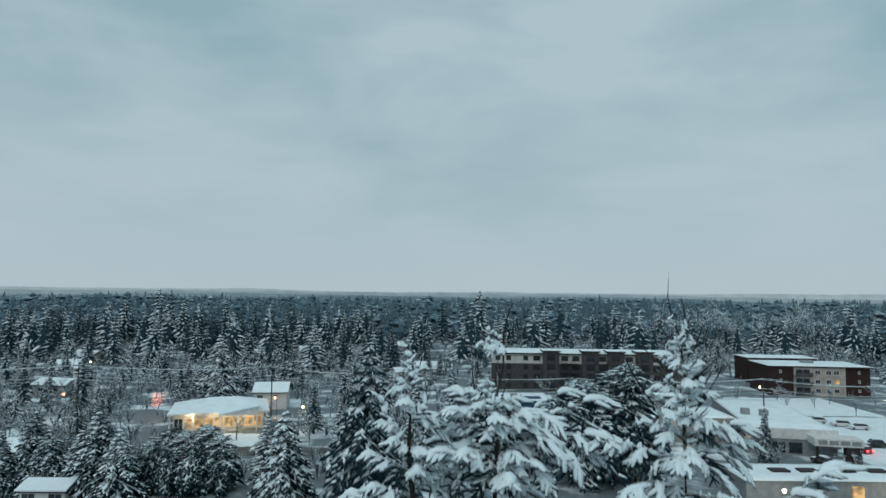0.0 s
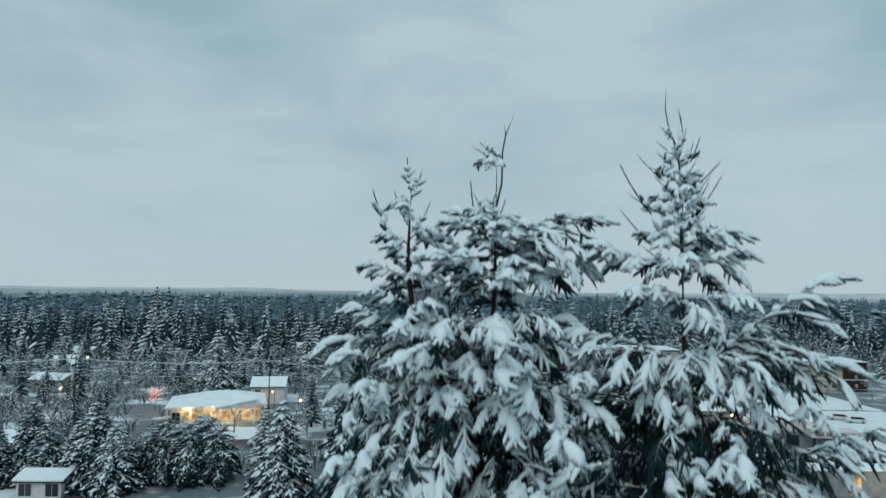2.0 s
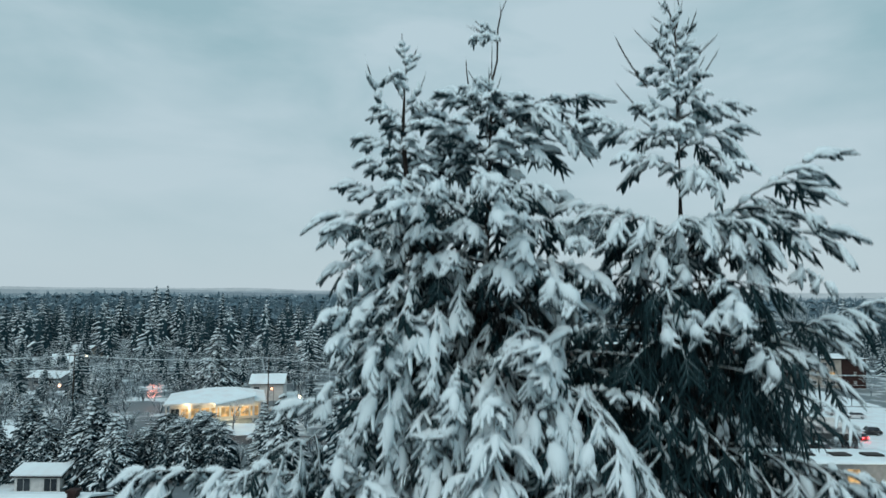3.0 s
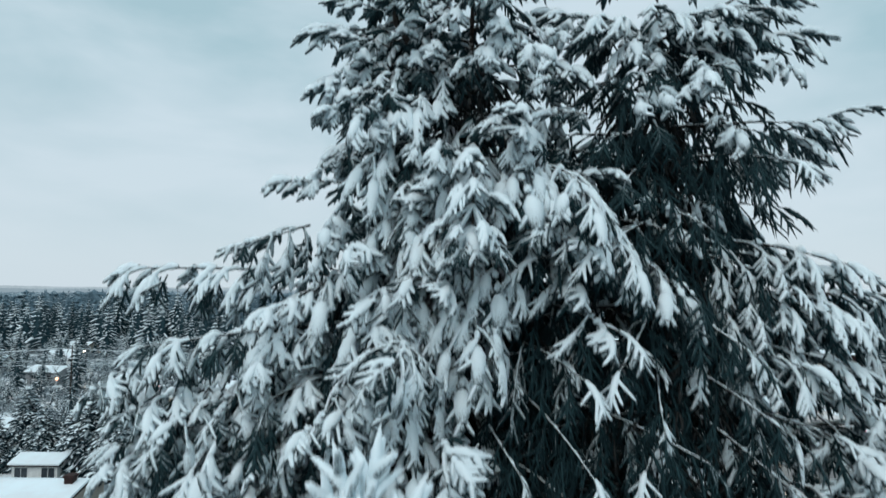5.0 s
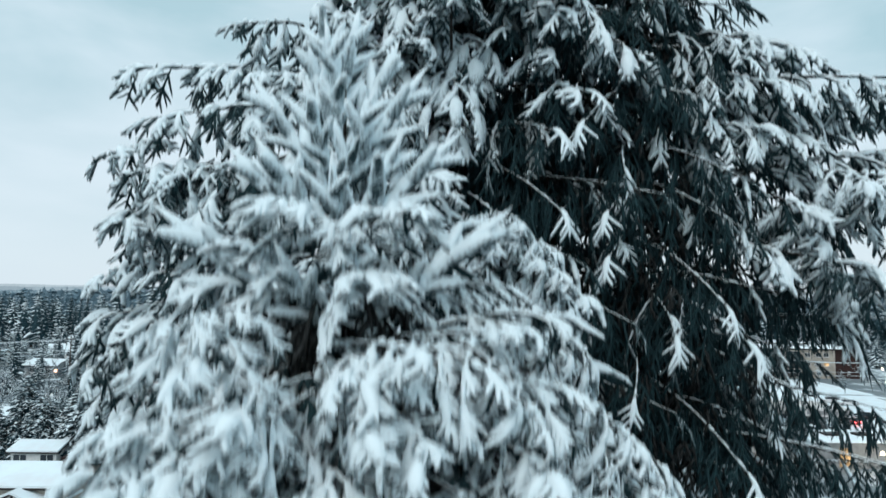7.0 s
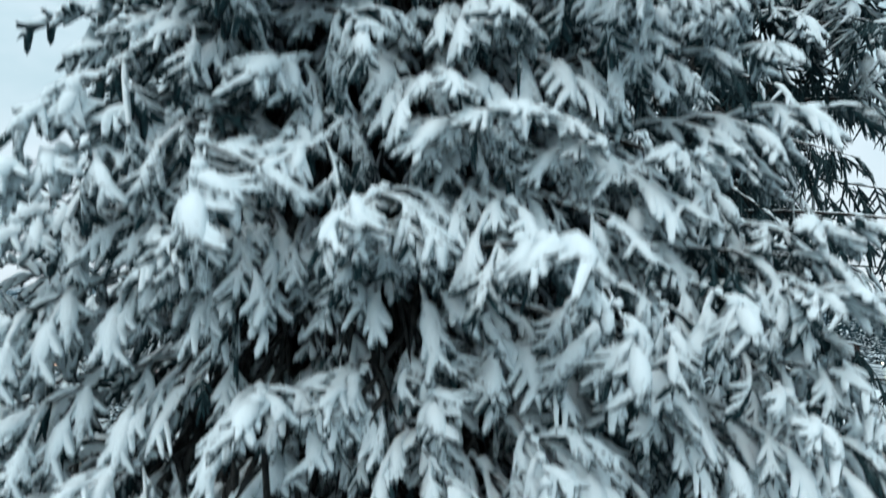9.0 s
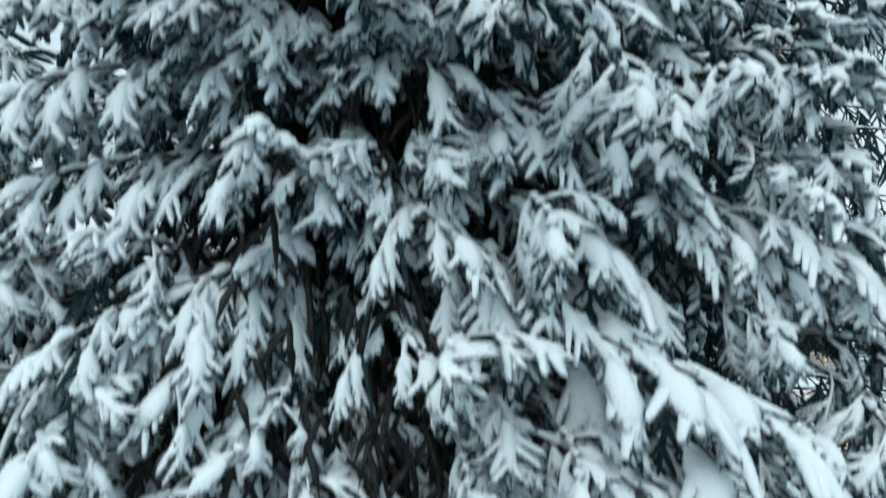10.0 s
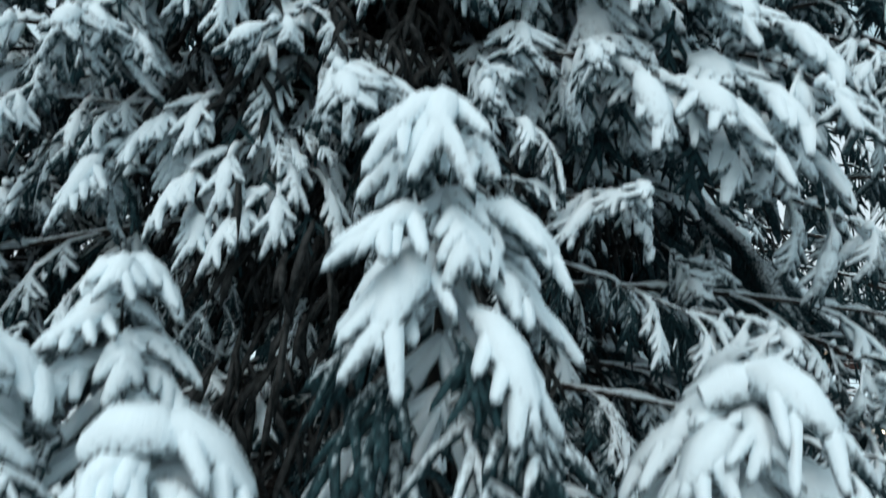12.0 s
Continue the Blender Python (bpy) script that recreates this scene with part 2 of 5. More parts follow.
def bough_mesh(seed, length, spread, rise, droop, load, gap, size, low, sides=4, inner=0.12, sag=0.8, curl=0.0, r=0.0125, shade=0.28, caps=1.0, hang=0.75, dim=0.3):
    """A limb with side branchlets that carry fans of twigs; low: fans a metre that hang under it, with little snow."""
    rng = random.Random(seed)
    g = Geo()
    k = 11
    axis, wob = [], rng.uniform(-0.08, 0.08)
    for i in range(k):
        s = i / (k - 1)
        axis.append((length * s * (1 - 0.06 * s - 0.35 * curl * s ** 4), length * wob * math.sin(s * 3.0), length * (rise * s - droop * s * s + 0.2 * droop * s ** 4 - curl * s ** 4)))

    def spot(s):
        q = min(max(s, 0.0), 0.9999) * (k - 1)
        i = int(q)
        a, b = axis[i], axis[i + 1]
        return tuple(a[j] + (b[j] - a[j]) * (q - i) for j in range(3)), unit(tuple(b[j] - a[j] for j in range(3)))

    g.tube(axis, [(0.004 + 0.008 * length) * (1 - 0.85 * i / (k - 1)) for i in range(k)], 5, 1, 0.7, 0.006)
    p, t = spot(0.96)
    tip_load = dim * 2 if rng.random() < shade * 0.7 else 1.0
    hand(g, rng, p, t, size * 1.15, sag * 0.6, r * (0.6 + 0.4 * tip_load), load * tip_load, sides, 0, caps)
    s = inner
    side = 1
    while s < 0.97:
        p, t = spot(s)
        side = -side
        reach = spread * (1.0 - 0.75 * s) * rng.uniform(0.55, 1.2) * min(1.0, 0.3 + 2.4 * s)
        ang = radians(rng.uniform(38, 72) - 14 * s)
        sx, sy = t[1], -t[0]
        h = math.hypot(sx, sy) or 1.0
        sx, sy = sx / h * side, sy / h * side
        d = unit((t[0] * math.cos(ang) + sx * math.sin(ang), t[1] * math.cos(ang) + sy * math.sin(ang), t[2] * 0.6 + rng.uniform(-0.15, 0.25)))
        dark = rng.random() < shade
        ld = load * rng.uniform(0.65, 1.1) * (0.5 + 0.5 * min(1.0, s * 1.8)) * (dim if dark else 1.0)
        rr = r * (0.6 if dark else 1.0)
        sg = sag * rng.uniform(0.5, 1.35)
        if reach < size * 0.8:
            hand(g, rng, p, unit((d[0], d[1], d[2] - hang * rng.uniform(0.0, 0.9))), size * rng.uniform(0.75, 1.05), sg * 0.8, rr, ld, sides, 0, caps)
        else:
            br = arc(p, d, reach, sg * 0.7, 4)
            g.tube(br, (rr * 0.6, rr * 0.8, rr * 0.8, rr * 0.6), sides, 0, ld * 0.9, rr * ld)
            n = max(1, int(reach / (size * 0.54)))
            for q in range(n):
                u = 0.25 + 0.7 * (q + rng.uniform(0.1, 0.9)) / n
                iu = min(int(u * 3), 2)
                b0, b1 = br[iu], br[iu + 1]
                fp = tuple(b0[j] + (b1[j] - b0[j]) * (u * 3 - iu) for j in range(3))
                ft = unit(tuple(b1[j] - b0[j] for j in range(3)))
                fs = (1 if q % 2 else -1) * rng.uniform(0.5, 0.9)
                fd = unit((ft[0] + ft[1] * fs, ft[1] - ft[0] * fs, ft[2] - hang * rng.uniform(0.0, 1.3)))
                hand(g, rng, fp, fd, size * rng.uniform(0.65, 1.0), sg, rr, ld * rng.uniform(0.75, 1.1), sides, 0, caps)
            b0, b1 = br[2], br[3]
            hand(g, rng, b1, unit((b1[0] - b0[0], b1[1] - b0[1], b1[2] - b0[2] - hang * 0.3 * reach)), size * rng.uniform(0.8, 1.1), sg * 0.8, rr, ld, sides, 0, caps)
        s += gap / length * rng.uniform(0.75, 1.25)
    # snow along the limb itself
    s = 0.3
    while s < 0.93:
        e = min(s + rng.uniform(0.04, 0.09), 1.0)
        pts = []
        for i in range(4):
            c, t = spot(s + (e - s) * i / 3)
            pts.append((c[0], c[1], c[2] + 0.006))
        w = r * rng.uniform(0.8, 1.5) * (0.4 + 0.6 * load) * (1 - 0.5 * shade)
        g.tube(pts, (w * 0.5, w, w * rng.uniform(0.7, 1.0), 0.0), 6, 0, 1.0, w * 0.7 * min(load, 1.0), 1.3)
        s = e + rng.uniform(0.02, 0.16)
    # shaded fans that hang under the limb
    for i in range(int(low * length)):
        p, t = spot(rng.uniform(0.1, 0.95))
        p = (p[0], p[1] + rng.uniform(-0.5, 0.5) * spread * 0.8, p[2] - rng.uniform(0.0, 0.1))
        hand(g, rng, p, unit((rng.uniform(-0.2, 0.5), rng.uniform(-0.4, 0.4), -0.75)), size * rng.uniform(0.8, 1.3), 0.3, r * 0.5, rng.uniform(0.12, 0.62) * (1 - 0.65 * shade), 3, 2 + (rng.random() < 0.3))
    return g.mesh("bough", [M_NEEDLE, M_BARK], True)


DENSE, SPARSE, CURLED, FINE, DUSTED, CLUMP, DIM, HEAVY = ({} for _ in range(8))


def kind(kinds, seed, count, length, *rest, **more):
    kinds[length] = [bough_mesh(seed + i, length, *rest, **more) for i in range(count)]


for length, seed, spread, rise, droop, gap, size, low, inner in ((0.4, 11, 0.2, 0.25, 0.25, 0.1, 0.2, 0, 0.12), (0.75, 21, 0.32, 0.18, 0.33, 0.12, 0.22, 3, 0.12), (1.2, 31, 0.42, 0.16, 0.36, 0.13, 0.23, 6, 0.12), (1.8, 41, 0.46, 0.16, 0.30, 0.14, 0.235, 6, 0.25), (2.6, 51, 0.5, 0.16, 0.22, 0.15, 0.24, 6, 0.35)):
    kind(DENSE, seed, 3, length, spread, rise, droop, 1.08, gap * 0.85, size * 0.82, low, 3, inner, sag=0.75, r=0.0165, shade=0.24, caps=1.05)
for length, seed, spread, rise, droop, gap, size, low, inner in ((0.75, 221, 0.32, 0.18, 0.33, 0.11, 0.2, 8, 0.12), (1.2, 231, 0.42, 0.16, 0.36, 0.12, 0.21, 12, 0.12), (1.8, 241, 0.46, 0.16, 0.30, 0.13, 0.22, 12, 0.2), (2.6, 251, 0.52, 0.16, 0.22, 0.14, 0.23, 10, 0.3)):
    kind(DUSTED, seed, 3, length, spread, rise, droop, 0.9, gap, size * 0.9, low, 3, inner, sag=1.1, r=0.0115, shade=0.88, caps=0.6, hang=1.0, dim=0.14)
for length, seed, spread, droop, gap, size, low in ((0.75, 121, 0.36, 0.3, 0.12, 0.22, 5), (1.2, 131, 0.44, 0.34, 0.13, 0.23, 8), (1.8, 141, 0.5, 0.34, 0.14, 0.235, 8)):
    kind(CURLED, seed, 3, length, spread, 0.2, droop, 1.12, gap * 0.85, size * 0.84, low, 3, sag=0.85, curl=0.2, r=0.0165, shade=0.16, caps=1.25)
for length, seed, spread, rise, droop, gap, low, inner, curl in ((0.4, 151, 0.2, 0.25, 0.2, 0.085, 2, 0.12, 0.0), (0.65, 161, 0.28, 0.22, 0.36, 0.088, 5, 0.12, 0.14), (1.0, 171, 0.34, 0.2, 0.36, 0.094, 6, 0.12, 0.1), (1.5, 181, 0.38, 0.18, 0.3, 0.1, 6, 0.2, 0.0)):
    kind(FINE, seed, 3, length, spread, rise, droop, 1.1, gap * 0.74, 0.108, low, 3, inner, sag=0.7, curl=curl, r=0.0104, shade=0.16, caps=1.0, hang=0.5)
for length, seed, spread, rise, droop, gap, low, inner, curl in ((0.65, 291, 0.28, 0.22, 0.36, 0.1, 9, 0.12, 0.1), (1.0, 294, 0.34, 0.2, 0.36, 0.105, 12, 0.12, 0.0), (1.5, 297, 0.38, 0.18, 0.3, 0.115, 12, 0.2, 0.0)):
    kind(DIM, seed, 3, length, spread, rise, droop, 0.95, gap * 0.76, 0.092, low, 3, inner, sag=0.9, curl=curl, r=0.0085, shade=0.36, caps=1.0)
for length, seed, spread, rise, droop, gap, size, low, curl in ((0.4, 281, 0.2, 0.22, 0.22, 0.11, 0.2, 0, 0.0), (0.75, 284, 0.26, 0.2, 0.36, 0.12, 0.22, 5, 0.08), (1.2, 287, 0.34, 0.2, 0.4, 0.13, 0.23, 9, 0.1)):
    kind(CLUMP, seed, 3, length, spread, rise, droop, 1.12, gap * 0.82, size * 0.74, low, 3, sag=0.8, curl=curl, r=0.0165, shade=0.12, caps=1.2, hang=0.45)
for length, seed, spread, gap, size in ((0.5, 391, 0.14, 0.11, 0.19), (0.9, 394, 0.2, 0.13, 0.2)):
    kind(HEAVY, seed, 3, length, spread, 0.22, 0.4, 1.25, gap * 0.62, size * 0.62, 4, 4, 0.4, sag=0.8, curl=0.12, r=0.0118, shade=0.1, caps=1.05, hang=0.5)
for length, seed, spread, rise, droop, load, gap, size, r, inner in ((0.4, 61, 0.17, 0.25, 0.2, 0.9, 0.2, 0.24, 0.022, 0.12), (0.75, 71, 0.30, 0.15, 0.3, 0.9, 0.24, 0.3, 0.026, 0.12), (1.2, 81, 0.42, 0.12, 0.36, 0.8, 0.3, 0.36, 0.03, 0.12), (1.8, 91, 0.5, 0.12, 0.34, 0.7, 0.36, 0.42, 0.034, 0.2), (2.5, 96, 0.6, 0.10, 0.3, 0.7, 0.45, 0.5, 0.04, 0.25)):
    kind(SPARSE, seed, 2, length, spread, rise, droop, load, gap * 1.5, size, 2, 3, inner, r=r, caps=0.0)


def bough(tree, rng, z, az, tilt, reach, dense=True, off=(0, 0), roll=0.0, curled=False, kinds=None):
    """One bough on a tree: z above the tree's foot, az degrees round (0 is +x, 90 is +y), tilt degrees up."""
    if kinds is None or not dense:
        kinds = CURLED if curled and dense else DENSE if dense else SPARSE
    size = min(kinds, key=lambda s: abs(math.log(s / reach)))
    me = kinds[size][rng.randrange(len(kinds[size]))]
    k = reach / size
    m = pose(off[0], off[1], z, roll, -tilt, az) @ Matrix.Diagonal((k, 0.5 + 0.5 * k, 0.5 + 0.5 * k, 1))
    return part("bough", me, None, tree, at=m)


def trunk_geo(tip, base_r, bends, rng, top_r=0.006, snow=0.35):
    g = Geo()
    n = 26
    pts = []
    for i in range(n):
        s = (i / (n - 1)) ** 0.75
        z = tip * s
        ox = oy = 0.0
        for zb, bx, by in bends:
            w = max(0.0, 1 - abs(z - zb) / 1.2)
            ox, oy = ox + bx * w, oy + by * w
        pts.append((ox, oy, z))
    g.tube(pts, [base_r * (1 - p[2] / tip) + top_r for p in pts[:-1]] + [0.0], 8, 0, snow)
    return g


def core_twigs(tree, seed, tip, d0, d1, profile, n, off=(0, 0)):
    """Dead, shaded twigs that fill the inside of the crown round the trunk, packed to block light there."""
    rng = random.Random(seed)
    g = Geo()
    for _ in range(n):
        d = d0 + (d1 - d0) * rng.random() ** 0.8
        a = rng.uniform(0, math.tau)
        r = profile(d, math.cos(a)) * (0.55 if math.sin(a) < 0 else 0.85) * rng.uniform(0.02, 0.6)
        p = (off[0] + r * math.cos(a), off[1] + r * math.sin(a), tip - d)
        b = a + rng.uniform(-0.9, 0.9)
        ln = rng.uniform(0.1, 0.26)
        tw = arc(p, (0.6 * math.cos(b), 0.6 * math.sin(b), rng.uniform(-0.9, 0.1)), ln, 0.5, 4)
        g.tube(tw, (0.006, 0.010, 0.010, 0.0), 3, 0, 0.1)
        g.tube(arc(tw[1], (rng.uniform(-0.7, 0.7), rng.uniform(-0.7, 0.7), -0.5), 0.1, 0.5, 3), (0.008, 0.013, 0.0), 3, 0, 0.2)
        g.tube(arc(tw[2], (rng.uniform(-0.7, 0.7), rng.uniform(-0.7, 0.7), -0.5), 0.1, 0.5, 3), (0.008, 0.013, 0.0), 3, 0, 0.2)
    return part("dead_wood", g, M_DEAD, tree, "dark dead wood packed inside the crown to deepen its shade", smooth=True)


def shoot_mesh(seed, length, load, curve, bare):
    """A rising top shoot: needled and snowy at its foot, a bare spike at its end."""
    rng = random.Random(seed)
    g = Geo()
    axis = arc((0, 0, 0), (1, 0, 0), length, -curve, 6, (0, rng.uniform(-0.08, 0.08), 0))
    g.tube(axis, (0.005, 0.0055, 0.005, 0.0045, 0.004, 0.0), 4, 1, 0.5)
    u = 0.12
    side = 1
    while u < 1 - bare:
        i = min(int(u * 5), 4)
        p = tuple(axis[i][j] + (axis[i + 1][j] - axis[i][j]) * (u * 5 - i) for j in range(3))
        side = -side
        ln = rng.uniform(0.07, 0.13)
        ld = load * rng.uniform(0.6, 1.1)
        g.tube(arc(p, unit((0.7, side * 0.7, rng.uniform(-0.2, 0.35))), ln, -0.15, 4), (0.010, 0.014, 0.013, 0.0), 5, 0, ld, 0.02 * ld)
        u += 0.06 / length * rng.uniform(0.7, 1.3)
    if load > 0.7:
        for a in (0.08, 0.24, 0.38, 0.52):
            w, e = rng.uniform(0.014, 0.027), a + rng.uniform(0.1, 0.17)
            g.tube([(length * u, rng.uniform(-0.012, 0.012), 0.01 + curve * length * u * u) for u in (a, a * 0.7 + e * 0.3, a * 0.3 + e * 0.7, e)], (w * 0.5, w, w * 0.9, 0.0), 6, 0, 1.0, 0.012, 1.2)
    return g.mesh("shoot", [M_NEEDLE, M_BARK], True)


SHOOTS = [shoot_mesh(200 + i, 0.42, 0.95, 0.12 + 0.1 * (i % 3), 0.45) for i in range(4)]


def sprig_mesh(seed, length):
    """An upright snowy top shoot with fingers that point up and out."""
    rng = random.Random(seed)
    g = Geo()
    axis = arc((0, 0, 0), (1, 0, 0), length, -0.08, 6, (0, rng.uniform(-0.1, 0.1), 0))
    g.tube(axis, (0.013, 0.017, 0.018, 0.017, 0.014, 0.0), 6, 0, 1.0, 0.012)
    for i in range(6):
        u = 0.15 + 0.11 * i
        k = min(int(u * 5), 4)
        q = tuple(axis[k][j] + (axis[k + 1][j] - axis[k][j]) * (u * 5 - k) for j in range(3))
        a = i * 2.4 + rng.uniform(-0.3, 0.3)
        finger_tube(g, q, unit((0.75, 0.65 * math.cos(a), 0.65 * math.sin(a))), rng.uniform(0.12, 0.2) * (1.1 - 0.5 * u), 0.0, 0.0165 * rng.uniform(0.85, 1.15), rng.uniform(0.65, 1.0), 6)
    return g.mesh("shoot", [M_NEEDLE], True)


SPRIGS = [sprig_mesh(260 + i, 0.42) for i in range(4)]
LADEN = {0.35: [bough_mesh(270 + i, 0.35, 0.13, 0.2, 0.3, 1.3, 0.075, 0.12, 0, 5, sag=0.5, r=0.017, inner=0.3, shade=0.08, caps=1.0) for i in range(4)]}
SPIKES = [shoot_mesh(210 + i, 0.34, 0.2, 0.1 + 0.08 * i, 0.8) for i in range(2)]


def shoots(tree, rows, kinds, seed=1):
    """Top shoots: height above the tree's foot, way round, tilt up, length, and where on the stem."""
    rng = random.Random(seed)
    for z, az, tilt, ln, ox, oy in rows:
        me = kinds[rng.randrange(len(kinds))]
        k = ln / (0.34 if kinds is SPIKES else 0.42)
        part("shoot", me, None, tree, at=pose(ox, oy, z, rng.uniform(-25, 25), -tilt, az) @ Matrix.Diagonal((k, 0.6 + 0.4 * k, 0.6 + 0.4 * k, 1)))


def crown(tree, seed, tip, d0, d1, profile, front=0.6, gap=0.23, count=6, off=(0, 0), tilt_top=38, skip=None, kinds=None, side_lift=0.0, decay=1.1, low=None, depth=None):
    """Whorls of boughs from d0 to d1 metres under the tip."""
    rng = random.Random(seed)
    d, turn = d0, rng.uniform(0, 360)
    while d < d1:
        turn += rng.uniform(20, 50)
        n = count + (1 if d > 2 else 0)
        for i in range(n):
            az = (turn + 360 * i / n + rng.uniform(-16, 16)) % 360
            face = -math.sin(radians(az))
            squash = 1 - (1 - front) * max(0.0, face) ** 1.5
            reach = profile(d, math.cos(radians(az))) * squash * rng.uniform(0.78, 1.1)
            if depth:
                reach = min(reach, depth(d) * rng.uniform(0.85, 1.12) / max(face, 0.01)) if face > 0 else reach
            if reach < (0.1 if kinds is FINE else 0.2) or (skip and skip(d, az)):
                continue
            tilt = tilt_top * math.exp(-d * decay) - 3 * min(d, 4) - max(0.0, face) * 5 + side_lift * abs(math.cos(radians(az))) ** 3 + rng.uniform(-8, 8)
            bough(tree, rng, tip - d + rng.uniform(-0.07, 0.07), az, tilt, reach, face > -0.42, off, rng.uniform(-10, 10), face > 0.35 and reach > 0.55 and rng.random() < 0.8, low(d, az) if low else kinds)
        d += gap * (1 + 0.10 * min(d, 5)) * rng.uniform(0.85, 1.15)


def tufts(tree, seed, n, tip, d0, d1, profile, deep, kinds, lo, hi, u0=-0.9, u1=0.9):
    """Short hanging boughs that fill the crown's front between the long ones."""
    rng = random.Random(seed)
    for _ in range(n):
        d = rng.uniform(d0, d1)
        u = rng.uniform(u0, u1)
        x, y = u * profile(d, u), -deep * rng.uniform(0.25, 1.0) * (1 - u * u) ** 0.5
        bough(tree, rng, tip - d, 270 + 55 * u + rng.uniform(-35, 35), rng.uniform(-48, 0), rng.uniform(lo, hi), True, (x, y), rng.uniform(-40, 40), kinds=kinds)


def skirt(tree, seed, top, bottom, reach, gap=2.6):
    """The older boughs lower down the trunk."""
    rng = random.Random(seed)
    z, turn = top, 0.0
    while z > bottom:
        turn += 40
        for i in range(5):
            bough(tree, rng, z + rng.uniform(-0.3, 0.3), turn + 72 * i + rng.uniform(-15, 15), rng.uniform(-22, -8), reach * rng.uniform(0.8, 1.15), False)
        z -= gap


def bough_to(tree, seed, rows, kinds):
    """Single boughs that reach from the trunk to a given tip: x, y, z of the tip in the place."""
    rng = random.Random(seed)
    bx, by = tree.matrix_basis.translation[:2]
    for x, y, z in rows:
        reach = math.hypot(x - bx, y - by)
        bough(tree, rng, z + 0.3 * reach, math.degrees(math.atan2(y - by, x - bx)), rng.uniform(-3, 3), reach, kinds=kinds)


# ---- the tall firs ----
fir_a = thing("fir_tree", "tall snow-laden fir with a forked broken top and drooping boughs", "tree", pose(0.42, 5.35, 0), "tall firs")
part("trunk", trunk_geo(30.55, 0.26, ((30.0, 0.06, 0), (29.3, -0.03, 0)), random.Random(1)), M_BARK, fir_a, smooth=True)
g = Geo()
g.tube([(-0.02, 0, 28.6), (-0.35, -0.1, 28.75), (-0.58, -0.12, 29.1), (-0.64, -0.12, 29.7), (-0.62, -0.12, 30.25)], (0.035, 0.03, 0.024, 0.016, 0.0), 7, 0, 0.3)
part("side_stem", g, M_BARK, fir_a, smooth=True)
g = Geo()
g.tube([(0.0, 0, 30.0), (0.07, 0, 30.3), (0.075, 0, 30.55), (0.10, 0, 30.68), (0.165, 0, 30.84)], (0.010, 0.007, 0.006, 0.005, 0.0), 6, 0, 0.25)
g.tube([(0.08, 0, 30.57), (0.10, 0.01, 30.68), (0.09, 0.02, 30.78)], (0.005, 0.004, 0.0), 5, 0, 0.3)
part("leader", g, M_BARK, fir_a, "bare forked leader", smooth=True)
rng = random.Random(31)
for z, az, tilt, reach in ((30.46, 185, 10, 0.17), (30.44, 230, 15, 0.14), (29.98, 170, 40, 0.2), (29.95, 20, 35, 0.2), (29.9, 270, 20, 0.22)):
    bough(fir_a, rng, z, az, tilt, reach, off=(0.07 if z > 30.2 else 0.0, 0), kinds=LADEN)
for z, az in ((30.1, 120), (30.0, 260), (29.85, 10), (29.8, 190), (29.65, 300)):
    bough(fir_a, rng, z, az, 30, 0.2, off=(-0.63, -0.12), kinds=LADEN)
shoots(fir_a, ((30.48, 165, 20, 0.28, 0.07, 0), (29.98, 120, 65, 0.42, -0.12, 0), (29.95, 20, 55, 0.3, 0.0, 0.0)), SPIKES, 2)
shoots(fir_a, ((30.5, 175, 22, 0.24, 0.07, 0), (30.46, 190, 8, 0.2, 0.06, -0.03), (30.0, 175, 50, 0.32, 0.0, 0), (30.0, 60, 60, 0.3, -0.04, 0), (29.95, 270, 30, 0.35, 0, 0)), SHOOTS, 3)
shoots(fir_a, ((30.2, 120, 60, 0.35, -0.62, -0.12), (30.15, 60, 55, 0.3, -0.62, -0.12), (29.75, 170, 62, 0.6, -0.72, -0.12), (29.95, 165, 60, 0.35, -0.64, -0.12), (29.9, 10, 40, 0.3, -0.62, -0.12), (29.6, 180, 40, 0.32, -0.64, -0.12), (29.45, 0, 5, 0.4, -0.62, -0.12)), SHOOTS, 4)


def profile_a(d, c):
    if d < 1.8:
        return (0.32 + 0.54 * d) * (1.0 if c < 0 else 0.86)
    if d < 3.1:
        return (1.42 + 0.25 * (d - 1.8)) * (0.7 if c < 0 else 1.0)
    return min(2.1 + 0.3 * (d - 3.1), 2.9) * (1.05 if c < 0 else 0.8)


crown(fir_a, 5, 29.85, 0.05, 8.0, profile_a, 1.0, 0.22, 7, side_lift=6, depth=lambda d: min(0.45 + 0.35 * d, 1.15), low=lambda d, az: DUSTED if d > 1.6 and (az < 60 or az > 285) else CLUMP if d < 1.3 else None, skip=lambda d, az: 0.85 < d < 1.15 and 200 < az < 340)
rng = random.Random(90)
for z, az, tilt, reach in ((29.7, 5, 30, 0.85), (29.6, 350, 22, 0.8), (29.75, 20, 35, 0.7), (29.0, 182, 12, 1.25), (28.75, 175, 6, 1.2), (28.3, 186, -2, 1.1), (27.0, 181, 6, 2.75), (26.8, 192, -2, 2.5), (26.35, 178, 2, 2.8), (26.05, 188, 0, 2.7), (25.65, 174, 4, 2.9), (25.3, 183, 0, 2.9), (24.8, 178, 2, 2.9), (24.3, 186, 0, 2.8)):
    bough(fir_a, rng, z, az, tilt, reach)
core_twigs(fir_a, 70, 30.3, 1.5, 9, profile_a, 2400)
crown(fir_a, 6, 29.8, 0.1, 1.2, lambda d, c: 0.2 + 0.35 * d, 0.9, 0.2, 4, (-0.63, -0.12), kinds=CLUMP)
